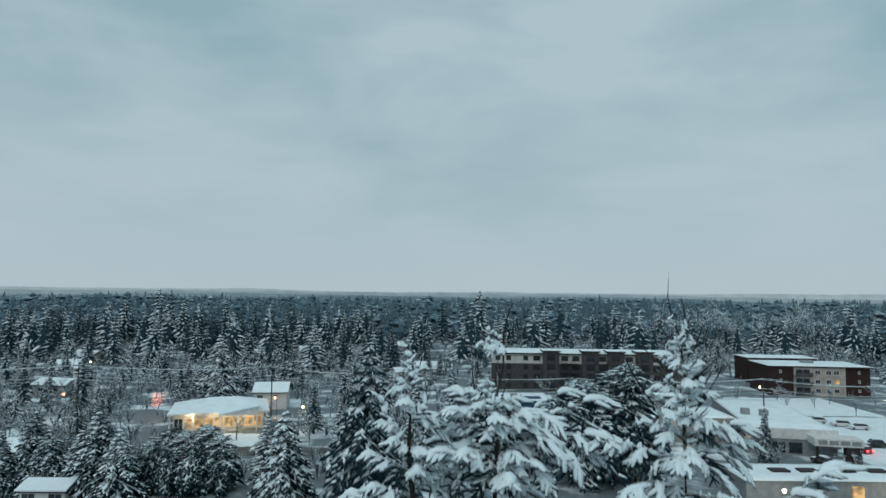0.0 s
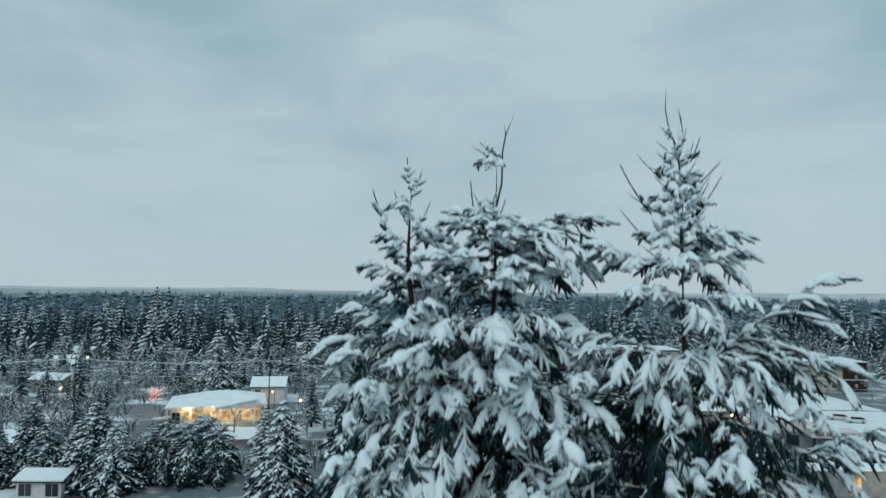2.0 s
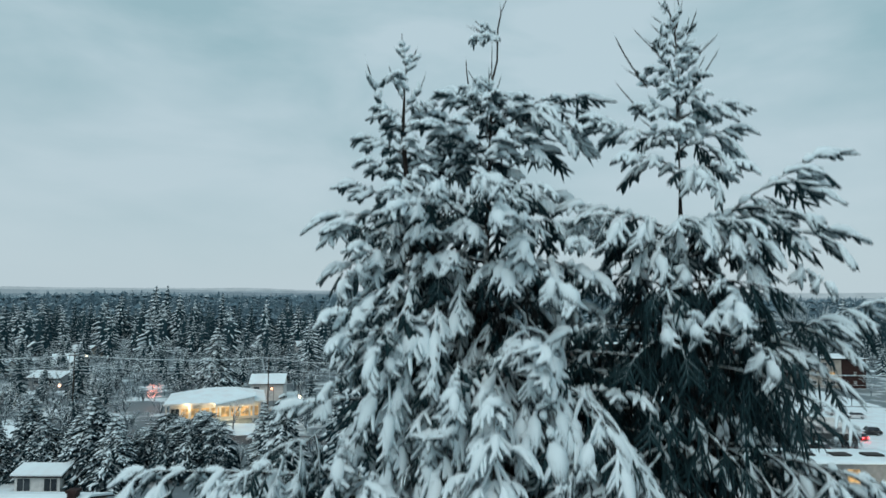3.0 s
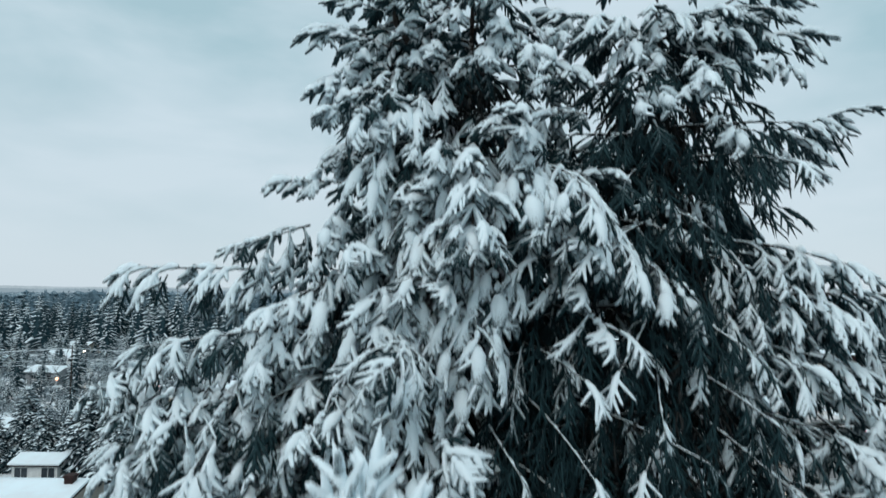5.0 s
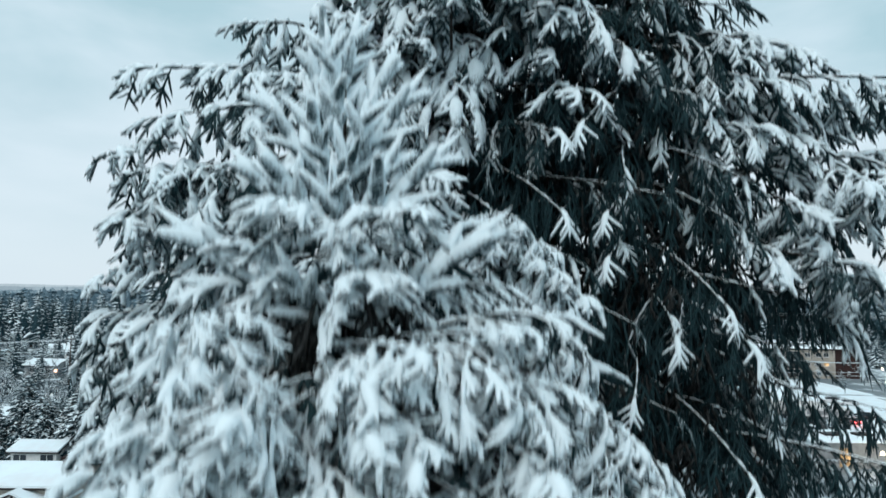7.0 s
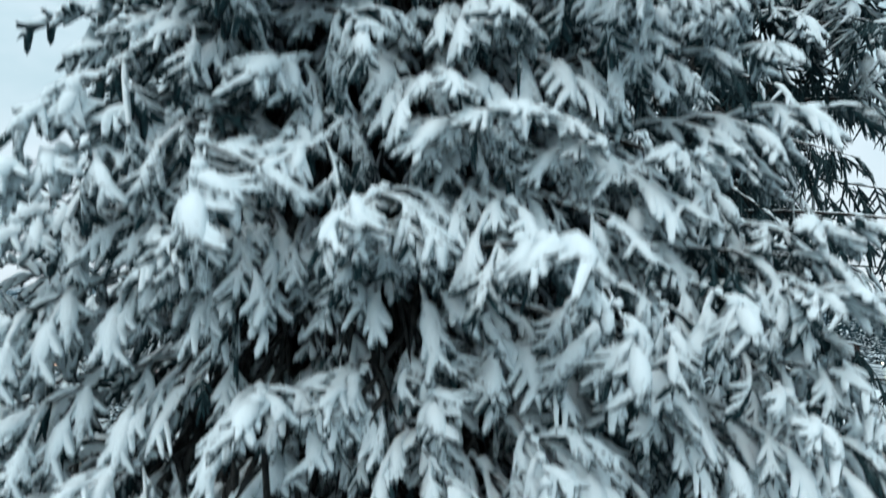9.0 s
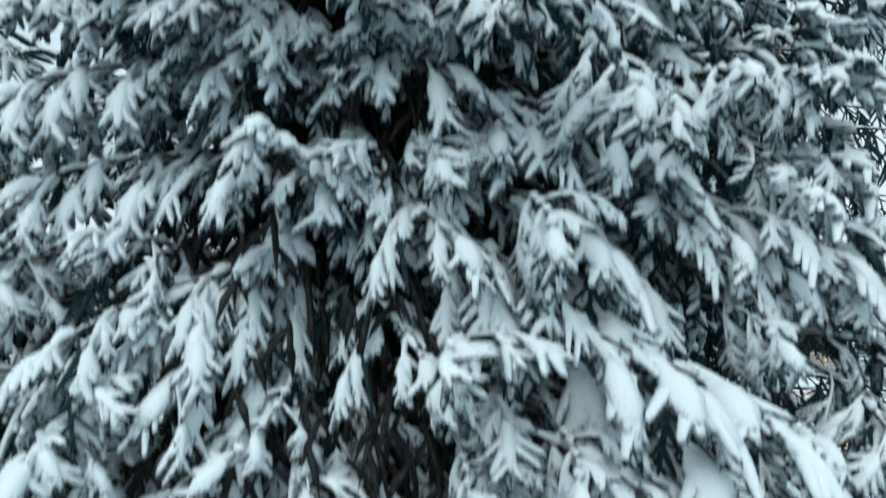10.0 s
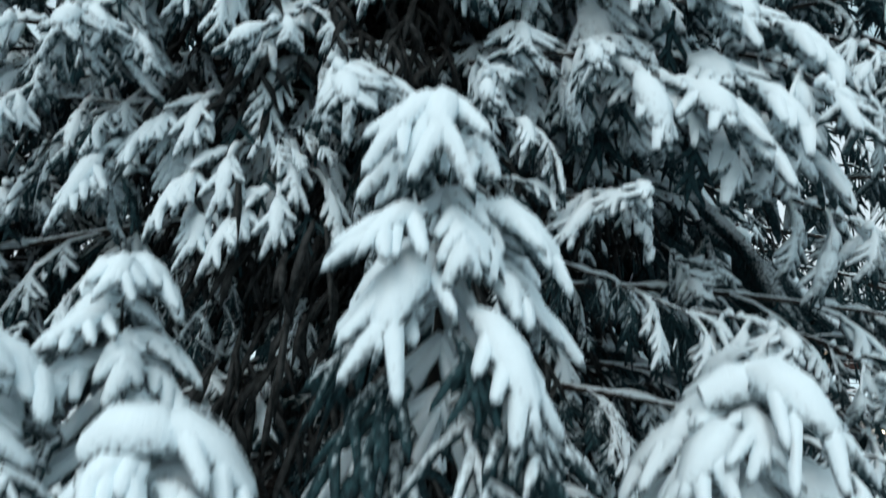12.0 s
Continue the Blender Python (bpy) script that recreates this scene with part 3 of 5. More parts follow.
tufts(fir_a, 93, 32, 29.85, 0.6, 2.2, profile_a, 0.7, CLUMP, 0.3, 0.5, -0.9, 0.35)
tufts(fir_a, 101, 9, 29.85, 1.4, 3.0, lambda d, c: 1.4, 0.7, DENSE, 0.4, 0.6, 0.1, 0.9)
tufts(fir_a, 94, 40, 29.85, 2.2, 4.8, lambda d, c: 1.5, 0.9, DENSE, 0.4, 0.65, -0.95, 0.1)
tufts(fir_a, 96, 46, 29.85, 3.2, 5.8, lambda d, c: 2.5, 0.45, DENSE, 0.45, 0.75, -0.95, -0.3)
bough_to(fir_a, 87, ((0.37, 4.35, 27.75), (0.0, 4.45, 27.3), (0.8, 4.2, 27.6), (1.2, 4.05, 27.45), (1.55, 4.2, 27.15), (1.95, 4.4, 26.85), (0.32, 4.4, 26.45), (-0.94, 4.7, 26.85), (-0.5, 4.5, 26.7), (-1.5, 4.9, 26.6), (-0.2, 4.4, 26.3), (-1.1, 4.8, 26.2)), CURLED)
skirt(fir_a, 7, 20.6, 4.0, 3.2)

fir_b = thing("fir_tree", "tall snow-dusted fir with a thin spiky leader and long side limbs", "tree", pose(1.79, 5.2, 0), "tall firs")
part("trunk", trunk_geo(30.75, 0.28, ((30.2, 0.02, 0), (29.0, 0.03, 0)), random.Random(2)), M_BARK, fir_b, smooth=True)
g = Geo()
g.tube([(0.02, 0, 30.35), (0.0, 0, 30.55), (-0.06, 0, 30.7), (-0.085, 0, 30.85), (-0.075, 0, 31.05)], (0.008, 0.006, 0.005, 0.004, 0.0), 5, 0, 0.2)
g.tube([(0.02, 0, 30.5), (0.05, 0, 30.62), (0.03, 0, 30.78), (0.01, 0, 30.86)], (0.008, 0.007, 0.006, 0.0), 5, 0, 0.2)
part("leader", g, M_BARK, fir_b, "bare curved leader", smooth=True)
rng = random.Random(32)
for z, az, tilt, reach in ((30.35, 180, 35, 0.13), (30.3, 10, 35, 0.14), (30.18, 270, 25, 0.16), (30.1, 190, 30, 0.2), (30.05, 350, 32, 0.2), (29.95, 230, 20, 0.2), (29.9, 310, 20, 0.22), (29.8, 175, 28, 0.28), (29.75, 5, 28, 0.3), (29.7, 265, 10, 0.25)):
    bough(fir_b, rng, z, az, tilt, reach, off=(0.01, 0), kinds=LADEN)
shoots(fir_b, ((30.5, 165, 25, 0.2, 0, 0), (30.45, 10, 8, 0.2, 0, 0), (30.45, 20, 60, 0.24, 0.1, 0), (30.3, 175, 40, 0.3, -0.1, 0), (30.2, 5, 35, 0.42, 0.05, 0), (30.05, 175, 52, 0.5, -0.2, 0), (30.0, 10, 50, 0.5, 0.1, 0), (29.8, 175, 45, 0.42, -0.18, 0)), SPIKES, 5)
shoots(fir_b, ((30.3, 190, 18, 0.25, 0, 0), (30.2, 350, 25, 0.3, 0, 0), (30.0, 180, 20, 0.45, 0, 0), (30.05, 250, 20, 0.3, 0, 0), (29.9, 300, 20, 0.3, 0, 0), (29.75, 5, 25, 0.45, 0, 0), (29.65, 15, 15, 0.42, 0, 0), (29.6, 200, 30, 0.4, 0, 0), (29.8, 60, 30, 0.35, 0, 0), (29.8, 130, 30, 0.35, 0, 0), (30.62, 200, 35, 0.14, -0.03, 0), (30.55, 340, 38, 0.16, 0, 0), (30.45, 240, 30, 0.2, 0, 0), (30.4, 0, 40, 0.24, 0.02, 0), (30.38, 180, 38, 0.24, 0, 0), (30.25, 280, 25, 0.26, 0, 0), (30.15, 215, 28, 0.32, 0, 0), (30.12, 325, 28, 0.34, 0, 0), (30.0, 0, 36, 0.42, 0, 0), (29.95, 260, 15, 0.36, 0, 0)), SHOOTS, 6)


def profile_b(d, c):
    if d < 1.2:
        return 0.42 + 0.3 * d
    if d < 2.6:
        return (0.7 + 0.4 * (d - 1.2)) * (0.85 if c < 0 else 1.0)
    return min(1.26 + 0.7 * (d - 2.6), 2.9) * (0.85 if c < 0 else 0.6 if d < 4.2 else 0.9)


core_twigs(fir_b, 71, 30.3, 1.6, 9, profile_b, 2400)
crown(fir_b, 8, 30.4, 1.5, 9.0, profile_b, 1.0, 0.25, 6, side_lift=12, depth=lambda d: min(0.35 + 0.25 * d, 1.0), low=lambda d, az: CLUMP if d < 1.7 else DUSTED if 60 < az < 305 or d < 3.4 or d > 4.5 else None, skip=lambda d, az: 4.0 < d < 4.6 and az < 60)
rng = random.Random(9)
for z, az, tilt, reach in ((28.75, 4, 44, 1.45), (28.75, 350, 20, 1.15), (27.75, 3, 30, 1.9), (26.95, 358, 3, 2.5), (26.95, 350, 3, 2.4), (26.9, 6, 2, 2.3), (26.2, 356, 10, 2.6), (26.1, 2, 14, 2.6), (25.9, 350, 8, 2.6), (28.95, 175, 22, 0.8), (28.95, 195, 15, 0.75), (28.95, 10, 25, 0.7), (29.0, 300, 5, 0.6), (29.0, 250, 5, 0.6), (29.8, 355, 15, 0.4), (29.6, 178, 18, 0.52), (29.55, 5, 30, 0.55), (29.45, 205, 4, 0.45), (29.4, 270, -12, 0.4), (29.4, 320, 2, 0.42), (29.65, 245, 5, 0.3)):
    bough(fir_b, rng, z, az, tilt, reach)
bough_to(fir_b, 88, ((3.2, 4.9, 27.0), (3.0, 4.7, 26.7), (2.6, 4.5, 26.4), (3.1, 4.8, 26.3), (2.9, 4.9, 27.0), (3.5, 5.2, 26.4)), DENSE)
bough_to(fir_b, 89, ((3.0, 4.8, 25.6), (2.6, 4.6, 25.3), (3.3, 5.0, 25.2), (2.9, 4.8, 24.9), (2.3, 4.5, 25.0), (3.4, 5.2, 24.6), (2.6, 4.6, 24.4), (3.2, 5.0, 24.1), (2.9, 4.7, 25.9), (3.6, 5.2, 25.0), (3.5, 5.1, 25.6)), DUSTED)
tufts(fir_b, 95, 10, 30.4, 1.4, 2.2, profile_b, 0.5, CLUMP, 0.3, 0.45)
tufts(fir_b, 97, 10, 30.4, 4.0, 4.7, lambda d, c: 2.5, 0.4, DENSE, 0.4, 0.7, 0.25, 0.8)
skirt(fir_b, 10, 20.0, 4.0, 3.2)

fir_c = thing("young_fir_tree", "younger fir close by, thickly covered with fresh snow", "tree", pose(-0.08, 2.75, 0), "young firs")
part("trunk", trunk_geo(26.45, 0.17, ((26.0, 0.03, 0),), random.Random(3), 0.01), M_BARK, fir_c, smooth=True)
shoots(fir_c, ((26.2, 200, 72, 0.38, 0, 0), (26.2, 30, 74, 0.42, 0, 0), (26.0, 160, 66, 0.5, 0, 0), (26.0, 10, 62, 0.5, 0.03, 0), (26.05, 270, 62, 0.45, 0, 0), (25.85, 180, 52, 0.55, -0.05, 0), (25.85, 345, 50, 0.6, 0, 0), (25.8, 250, 50, 0.5, 0, 0), (25.8, 300, 52, 0.5, 0, 0), (26.1, 90, 66, 0.45, 0, 0)), SPRIGS, 7)
shoots(fir_c, ((25.6, 190, 40, 0.6, 0, 0), (25.6, 350, 42, 0.7, 0, 0), (25.55, 230, 45, 0.6, 0, 0), (25.55, 310, 42, 0.65, 0, 0), (25.5, 275, 48, 0.55, 0, 0), (25.3, 355, 36, 0.75, 0.1, 0), (25.3, 195, 36, 0.75, -0.1, 0), (25.2, 290, 45, 0.6, 0, 0), (25.2, 245, 42, 0.6, 0, 0)), SPRIGS, 8)


def profile_c(d, c):
    return (min(0.3 + 0.72 * d, 1.75) if d < 2.2 else min(1.75 + 0.4 * (d - 2.2), 2.3)) * ((0.56 if d < 1.9 else 0.62 if d < 2.6 else 0.9) if c < -0.3 else 0.92)


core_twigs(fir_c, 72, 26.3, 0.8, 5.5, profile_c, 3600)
crown(fir_c, 11, 26.3, 0.8, 6.0, profile_c, 1.0, 0.2, 7, tilt_top=58, low=lambda d, az: DIM if d > 3.3 else FINE, decay=0.45, depth=lambda d: min(0.3 + 0.3 * d, 0.72), skip=lambda d, az: d < 1.2 and int(az * 7) % 4 == 0 or 3.2 < d < 4.4 and 248 < az < 300)
tufts(fir_c, 91, 92, 26.3, 1.2, 3.4, profile_c, 0.5, FINE, 0.3, 0.5, -0.6, 0.85)
tufts(fir_c, 102, 60, 26.3, 0.9, 2.4, profile_c, 0.6, FINE, 0.3, 0.5, -0.5, 0.8)
tufts(fir_c, 104, 46, 26.3, 3.2, 4.7, lambda d, c: 0.62, 0.4, DIM, 0.2, 0.36, -1.0, 1.0)
tufts(fir_c, 99, 8, 26.3, 0.9, 1.5, profile_c, 0.38, FINE, 0.25, 0.4, -0.7, 0.7)
tufts(fir_c, 100, 14, 26.3, 2.9, 4.4, profile_c, 0.4, FINE, 0.35, 0.55, 0.45, 0.95)
tufts(fir_c, 98, 18, 26.3, 2.7, 4.2, profile_c, 0.4, FINE, 0.35, 0.6, -0.95, -0.45)
tufts(fir_c, 92, 24, 26.3, 3.2, 5.2, profile_c, 0.45, FINE, 0.22, 0.42, -0.95, -0.25)
tufts(fir_c, 103, 24, 26.3, 3.2, 5.2, profile_c, 0.45, FINE, 0.22, 0.42, 0.28, 0.95)


def mound(tree, seed, x, y, z, tall, slope, layers=0.075, r=0.0125):
    """A heavily loaded bough end that hangs like a little steeple of snowy sprays."""
    rng = random.Random(seed)
    g = Geo()
    g.tube([(0, 0, z - tall - 0.1), (x * 0.5, y * 0.5, z - tall - 0.2), (x * 0.9, y * 0.9, z - tall - 0.1), (x, y, z - tall * 0.6), (x, y, z - 0.03)], (0.016, 0.014, 0.011, 0.009, 0.0), 6, 1, 0.3, 0.0)
    w = 0.6 * slope
    g.tube([(x - 0.2 * w, y, z - 0.035), (x - 0.08 * w, y - 0.01, z - 0.012), (x + 0.06 * w, y - 0.01, z - 0.01), (x + 0.22 * w, y, z - 0.04)], (0.02, 0.032, 0.03, 0.0), 8, 0, 1.3, 0.016, 1.3, True)
    d, turn = 0.02, rng.uniform(0, 6.28)
    while d < tall:
        n = 5 + int(d * 13)
        turn += 0.7
        for i in range(n):
            a = turn + math.tau * i / n + rng.uniform(-0.45, 0.45)
            reach = min(0.12 + slope * d, 0.27) * rng.uniform(0.75, 1.15)
            at = max(0.0, reach - 0.15)
            e = (x + math.cos(a) * at, y + math.sin(a) * at, z - d - 0.55 * at + rng.uniform(-0.06, 0.045))
            if at > 0.03:
                g.tube([(x, y, z - d + 0.03), e], (0.012, 0.012), 5, 0, 0.9, 0.01)
            ld = rng.uniform(0.85, 1.2) if d < 0.6 * tall else rng.uniform(0.22, 0.62)
            hand(g, rng, e, unit((math.cos(a), math.sin(a), 0.05 - 0.4 * min(d / max(tall, 0.1), 1.0))), min(reach, 0.145) * rng.uniform(0.6, 1.3), rng.uniform(0.4, 1.1), r * rng.uniform(0.85, 1.2) * (1.0 if ld > 0.8 else 0.65), ld, 6, 3, 1.1)
        d += layers * rng.uniform(0.85, 1.2)
    part("bough", g, [M_NEEDLE, M_BARK], tree, "bough end heaped with thick snow", smooth=True)


mound(fir_c, 80, 0.275, -1.12, 22.585, 0.5, 0.42)
mound(fir_c, 81, -0.315, -1.0, 22.315, 0.34, 0.5)
mound(fir_c, 82, 0.79, -1.1, 22.14, 0.3, 0.6)
mound(fir_c, 83, -0.13, -1.3, 22.1, 0.2, 0.6, r=0.0135)
mound(fir_c, 85, -0.46, -1.2, 22.2, 0.25, 0.5, r=0.0135)
bough_to(fir_c, 86, ((0.0, 2.17, 23.58), (0.615, 2.1, 23.17), (0.85, 2.03, 22.63), (0.99, 1.96, 22.54), (-0.41, 2.05, 22.42), (-0.59, 2.07, 22.6), (-0.25, 2.2, 22.8), (-0.85, 2.25, 22.64), (-0.33, 2.25, 23.77), (0.25, 2.2, 24.2), (0.57, 2.2, 24.05), (0.88, 2.15, 24.0), (-0.55, 2.1, 23.15), (-0.4, 2.1, 23.08), (-0.25, 2.15, 22.95), (-0.65, 2.1, 23.0), (0.45, 2.1, 23.2), (0.75, 2.1, 23.25), (0.45, 2.1, 24.35), (0.7, 2.15, 24.3), (0.35, 2.1, 23.95), (0.1, 2.15, 24.4), (-0.2, 2.3, 24.85), (0.1, 2.25, 24.9), (-0.35, 2.3, 24.65), (0.05, 2.2, 24.65), (0.6, 2.15, 23.55), (0.95, 2.2, 23.5), (-0.5, 2.2, 23.5), (-0.2, 2.2, 23.4), (1.2, 2.3, 23.3), (0.25, 2.2, 23.5), (0.85, 2.05, 22.95), (0.95, 2.0, 22.9), (-0.75, 2.05, 22.55), (-0.5, 2.0, 22.5), (-0.35, 2.0, 22.4), (1.1, 1.95, 22.6), (1.2, 2.0, 22.75), (1.28, 2.1, 22.5)), HEAVY)
mound(fir_a, 84, -0.04, -1.05, 27.9, 0.6, 0.5, 0.15)
skirt(fir_c, 13, 19.6, 3.5, 2.2)

fir_e = thing("young_fir_tree", "young fir bowed under snow between the taller trees", "tree", pose(0.66, 3.6, 0), "young firs")
part("trunk", trunk_geo(25.75, 0.15, (), random.Random(6), 0.01), M_BARK, fir_e, smooth=True)
crown(fir_e, 16, 25.88, 0.04, 2.2, lambda d, c: min(0.26 + (0.8 if c > 0 else 0.5) * d, 1.3), 0.9, 0.14, 9, tilt_top=-26, kinds=FINE, decay=0.2)
core_twigs(fir_e, 73, 25.5, 0.5, 5, lambda d, c: min(0.14 + 0.5 * d, 1.0), 900)
skirt(fir_e, 17, 22.2, 3.5, 1.8)

fir_d = thing("young_fir_tree", "slim young fir with dark needles under light snow", "tree", pose(-1.62, 3.0, 0), "young firs")
part("trunk", trunk_geo(24.3, 0.15, (), random.Random(4), 0.01), M_BARK, fir_d, smooth=True)
crown(fir_d, 14, 24.3, 0.05, 2.8, lambda d, c: min(0.2 + 0.34 * d, 0.9), 0.8, 0.18, 6, kinds=DIM)
core_twigs(fir_d, 74, 24.2, 0.2, 4, lambda d, c: min(0.14 + 0.4 * d, 0.9), 500)
skirt(fir_d, 15, 21.2, 3.5, 1.6)


# ---- ground and distance ----
def hills(x, y):
    return 5.0 * noise.noise((x * 0.004, y * 0.004, 0.3)) * min(1.0, max(0.0, (math.hypot(x, y - 100) - 160) / 200)) + 12.0 * min(1.0, max(0.0, (y - 430) / 480))


g = Geo()
xs = [-4800, -3000, -1800, -1100] + list(range(-700, 701, 50)) + [1100, 1800, 3000, 4800]
ys = [-1500, -600, -200] + list(range(-50, 901, 50)) + [1300, 2000, 3000, 4800]
for y in ys:
    for x in xs:
        g.v.append((x, y, hills(x, y)))
        g.heap.append(0.5)
w = len(xs)
for j in range(len(ys) - 1):
    for i in range(w - 1):
        g.f.append((j * w + i, j * w + i + 1, j * w + w + i + 1, j * w + w + i))
        g.s.append(0)
tagged(part("ground", g, M_GROUND, smooth=True), "snow-covered suburban ground with patches of dark brush", "ground", kind="structure")


def sheet(name, label, x0, x1, y0, y1, z, m, turn=0.0):
    g = Geo()
    n = 12
    rng = random.Random(int(x0 * 7 + y0))
    top = [(x0 + (x1 - x0) * i / n, y1 + rng.uniform(-0.3, 0.3), z) for i in range(n + 1)]
    bot = [(x0 + (x1 - x0) * i / n, y0 + rng.uniform(-0.3, 0.3), z) for i in range(n + 1)]
    for i in range(n):
        g.face((bot[i], bot[i + 1], top[i + 1], top[i]))
    return tagged(part(name, g, m), label, name, kind="structure")


sheet("road", "dark slushy asphalt road through the snow", -62, 12, 122, 129, 0.05, M_ROAD)

# ridges glow by themselves; colours pale with distance in place of haze
M_HAZE_RIDGE = []
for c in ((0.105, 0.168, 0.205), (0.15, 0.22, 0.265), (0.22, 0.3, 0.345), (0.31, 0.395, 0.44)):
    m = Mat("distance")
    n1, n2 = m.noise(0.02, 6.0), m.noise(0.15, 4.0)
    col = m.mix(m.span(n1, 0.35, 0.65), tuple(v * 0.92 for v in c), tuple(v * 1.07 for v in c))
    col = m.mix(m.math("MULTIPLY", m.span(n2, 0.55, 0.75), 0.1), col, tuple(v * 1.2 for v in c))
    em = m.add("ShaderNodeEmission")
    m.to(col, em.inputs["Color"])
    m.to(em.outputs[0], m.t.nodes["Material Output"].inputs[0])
    M_HAZE_RIDGE.append(m.m)
for k, (dist, height, rough, m) in enumerate(((1080, 23, 5, M_HAZE_RIDGE[0]), (1350, 26, 6, M_HAZE_RIDGE[1]), (1750, 31, 8, M_HAZE_RIDGE[2]), (2300, 40, 9, M_HAZE_RIDGE[3]))):
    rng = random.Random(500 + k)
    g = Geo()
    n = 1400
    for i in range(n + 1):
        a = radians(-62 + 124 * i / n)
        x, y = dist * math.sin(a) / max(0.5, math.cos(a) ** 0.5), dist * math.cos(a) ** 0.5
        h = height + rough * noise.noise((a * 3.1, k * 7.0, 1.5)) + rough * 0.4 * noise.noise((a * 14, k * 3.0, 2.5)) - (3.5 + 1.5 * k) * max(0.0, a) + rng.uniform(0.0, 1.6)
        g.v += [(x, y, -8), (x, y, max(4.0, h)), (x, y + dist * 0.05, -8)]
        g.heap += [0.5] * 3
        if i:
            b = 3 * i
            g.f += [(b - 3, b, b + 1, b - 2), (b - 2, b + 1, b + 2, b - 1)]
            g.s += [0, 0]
    tagged(part("backdrop", g, m, smooth=True), "blue wooded ridge on the horizon, glowing with painted haze", "distance", kind="structure")


# ---- trees of the suburb ----
def conifer_geo(seed, height, wide, whorls, per, twigs, sides=3, load=0.6, droop=0.5, ragged=0.3, belly=0.85):
    rng = random.Random(seed)
    g = Geo()
    for i in range(whorls):
        s = (i + 0.3) / whorls
        d = height * 0.92 * s
        z = height - d
        reach0 = wide * (s ** belly) * (1.0 if s < 0.85 else 1.0 - 1.5 * (s - 0.85)) + 0.12
        turn = rng.uniform(0, 6.28)
        for j in range(per):
            a = turn + math.tau * j / per + rng.uniform(-0.3, 0.3)
            reach = reach0 * rng.uniform(1 - ragged, 1 + ragged * 0.6)
            ca, sa = math.cos(a), math.sin(a)
            ld = load * rng.uniform(0.5, 1.3)
            br = arc((0, 0, z + rng.uniform(-0.2, 0.2) * height / whorls), (ca, sa, 0.25 - 0.3 * s), reach, droop, 4)
            t = 0.05 * reach + 0.012 * height
            g.tube(br, (t * 0.6, t, t * 0.8, 0.0), sides, 0, ld, 0.3 * t)
            for q in range(twigs):
                u = 0.3 + 0.65 * (q + rng.random()) / twigs
                iu = min(int(u * 3), 2)
                p = tuple(br[iu][m] + (br[iu + 1][m] - br[iu][m]) * (u * 3 - iu) for m in range(3))
                side = 1 if q % 2 else -1
                b = a + side * rng.uniform(0.6, 1.0)
                ln = reach * (1.05 - u) * rng.uniform(0.45, 0.75) + 0.1
                g.tube(arc(p, (math.cos(b), math.sin(b), -0.1), ln, droop * 1.2, 3), (t * 0.55, t * 0.5, 0.0), sides, 0, ld * rng.uniform(0.6, 1.2), 0.25 * t)
    g.tube([(0, 0, height * 0.1), (0, 0, height * 0.2), (0, 0, height * 0.6), (0, 0, height * 0.95)], (wide * 0.2, wide * 0.36, wide * 0.18, 0.0), 6, 0, load * 0.4)
    g.tube([(0, 0, height * 0.9), (0, 0, height * 0.96), (0, 0, height * 1.02)], (0.02 * wide, 0.014 * wide, 0.0), sides, 0, load)
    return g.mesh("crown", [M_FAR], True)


def stem_geo(height, r):
    g = Geo()
    g.tube([(0, 0, -0.5), (0, 0, height * 0.4), (0, 0, height * 0.97)], (r * 1.2, r * 0.75, 0.0), 7, 0, 0.1)
    return g.mesh("trunk", [M_BARK], True)


def bare_grow(g, rng, foot, height, depth):
    """Adds a leafless broadleaf tree, forked again and again."""

    def grow(p, way, ln, r, level):
        q = tuple(p[i] + way[i] * ln for i in range(3))
        mid = tuple((p[i] + q[i]) / 2 + rng.uniform(-0.06, 0.06) * ln for i in range(3))
        g.tube([p, mid, q] if level > 1 else [p, q], (r, r * 0.8, r * 0.62) if level > 1 else (r, r * 0.62 if level else 0.0), 5 if level > 3 else 3, 0, 0.4 + 0.1 * (depth - level), 0.2 * r)
        if not level:
            return
        for _ in range(4 if level in (1, depth) else 3):
            d = unit(tuple(way[i] + rng.uniform(-0.75, 0.75) for i in range(3)))
            d = unit((d[0], d[1], d[2] * 0.8 + 0.32))
            grow(q if rng.random() < 0.6 else mid, d, ln * rng.uniform(0.6, 0.85), r * 0.58, level - 1)

    grow(foot, (0, 0, 1), height * 0.27, height * 0.018, depth)


def bare_geo(seed, height, depth=5):
    g = Geo()
    bare_grow(g, random.Random(seed), (0, 0, 0), height, depth)
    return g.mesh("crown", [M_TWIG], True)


CONIFERS = [
    (10.0, conifer_geo(301, 10, 2.6, 20, 8, 4, load=0.62), stem_geo(10, 0.2)),
    (10.0, conifer_geo(302, 10, 2.2, 20, 8, 4, load=0.75, droop=0.35), stem_geo(10, 0.2)),
    (10.0, conifer_geo(303, 10, 3.0, 19, 8, 5, load=0.8, droop=0.7), stem_geo(10, 0.22)),
    (10.0, conifer_geo(304, 10, 2.9, 20, 8, 5, load=0.5, droop=0.6), stem_geo(10, 0.22)),
]
FAR = [(10.0, conifer_geo(311 + i, 10, 1.9 + 0.3 * i, 14, 6, 1, load=0.25 + 0.14 * i, ragged=0.45), stem_geo(10, 0.2)) for i in range(4)]
LOW = [(10.0, conifer_geo(341 + i, 10, 2.0 + 0.35 * i, 12, 5, 1, load=0.2 + 0.14 * i, ragged=0.5), stem_geo(10, 0.2)) for i in range(4)]


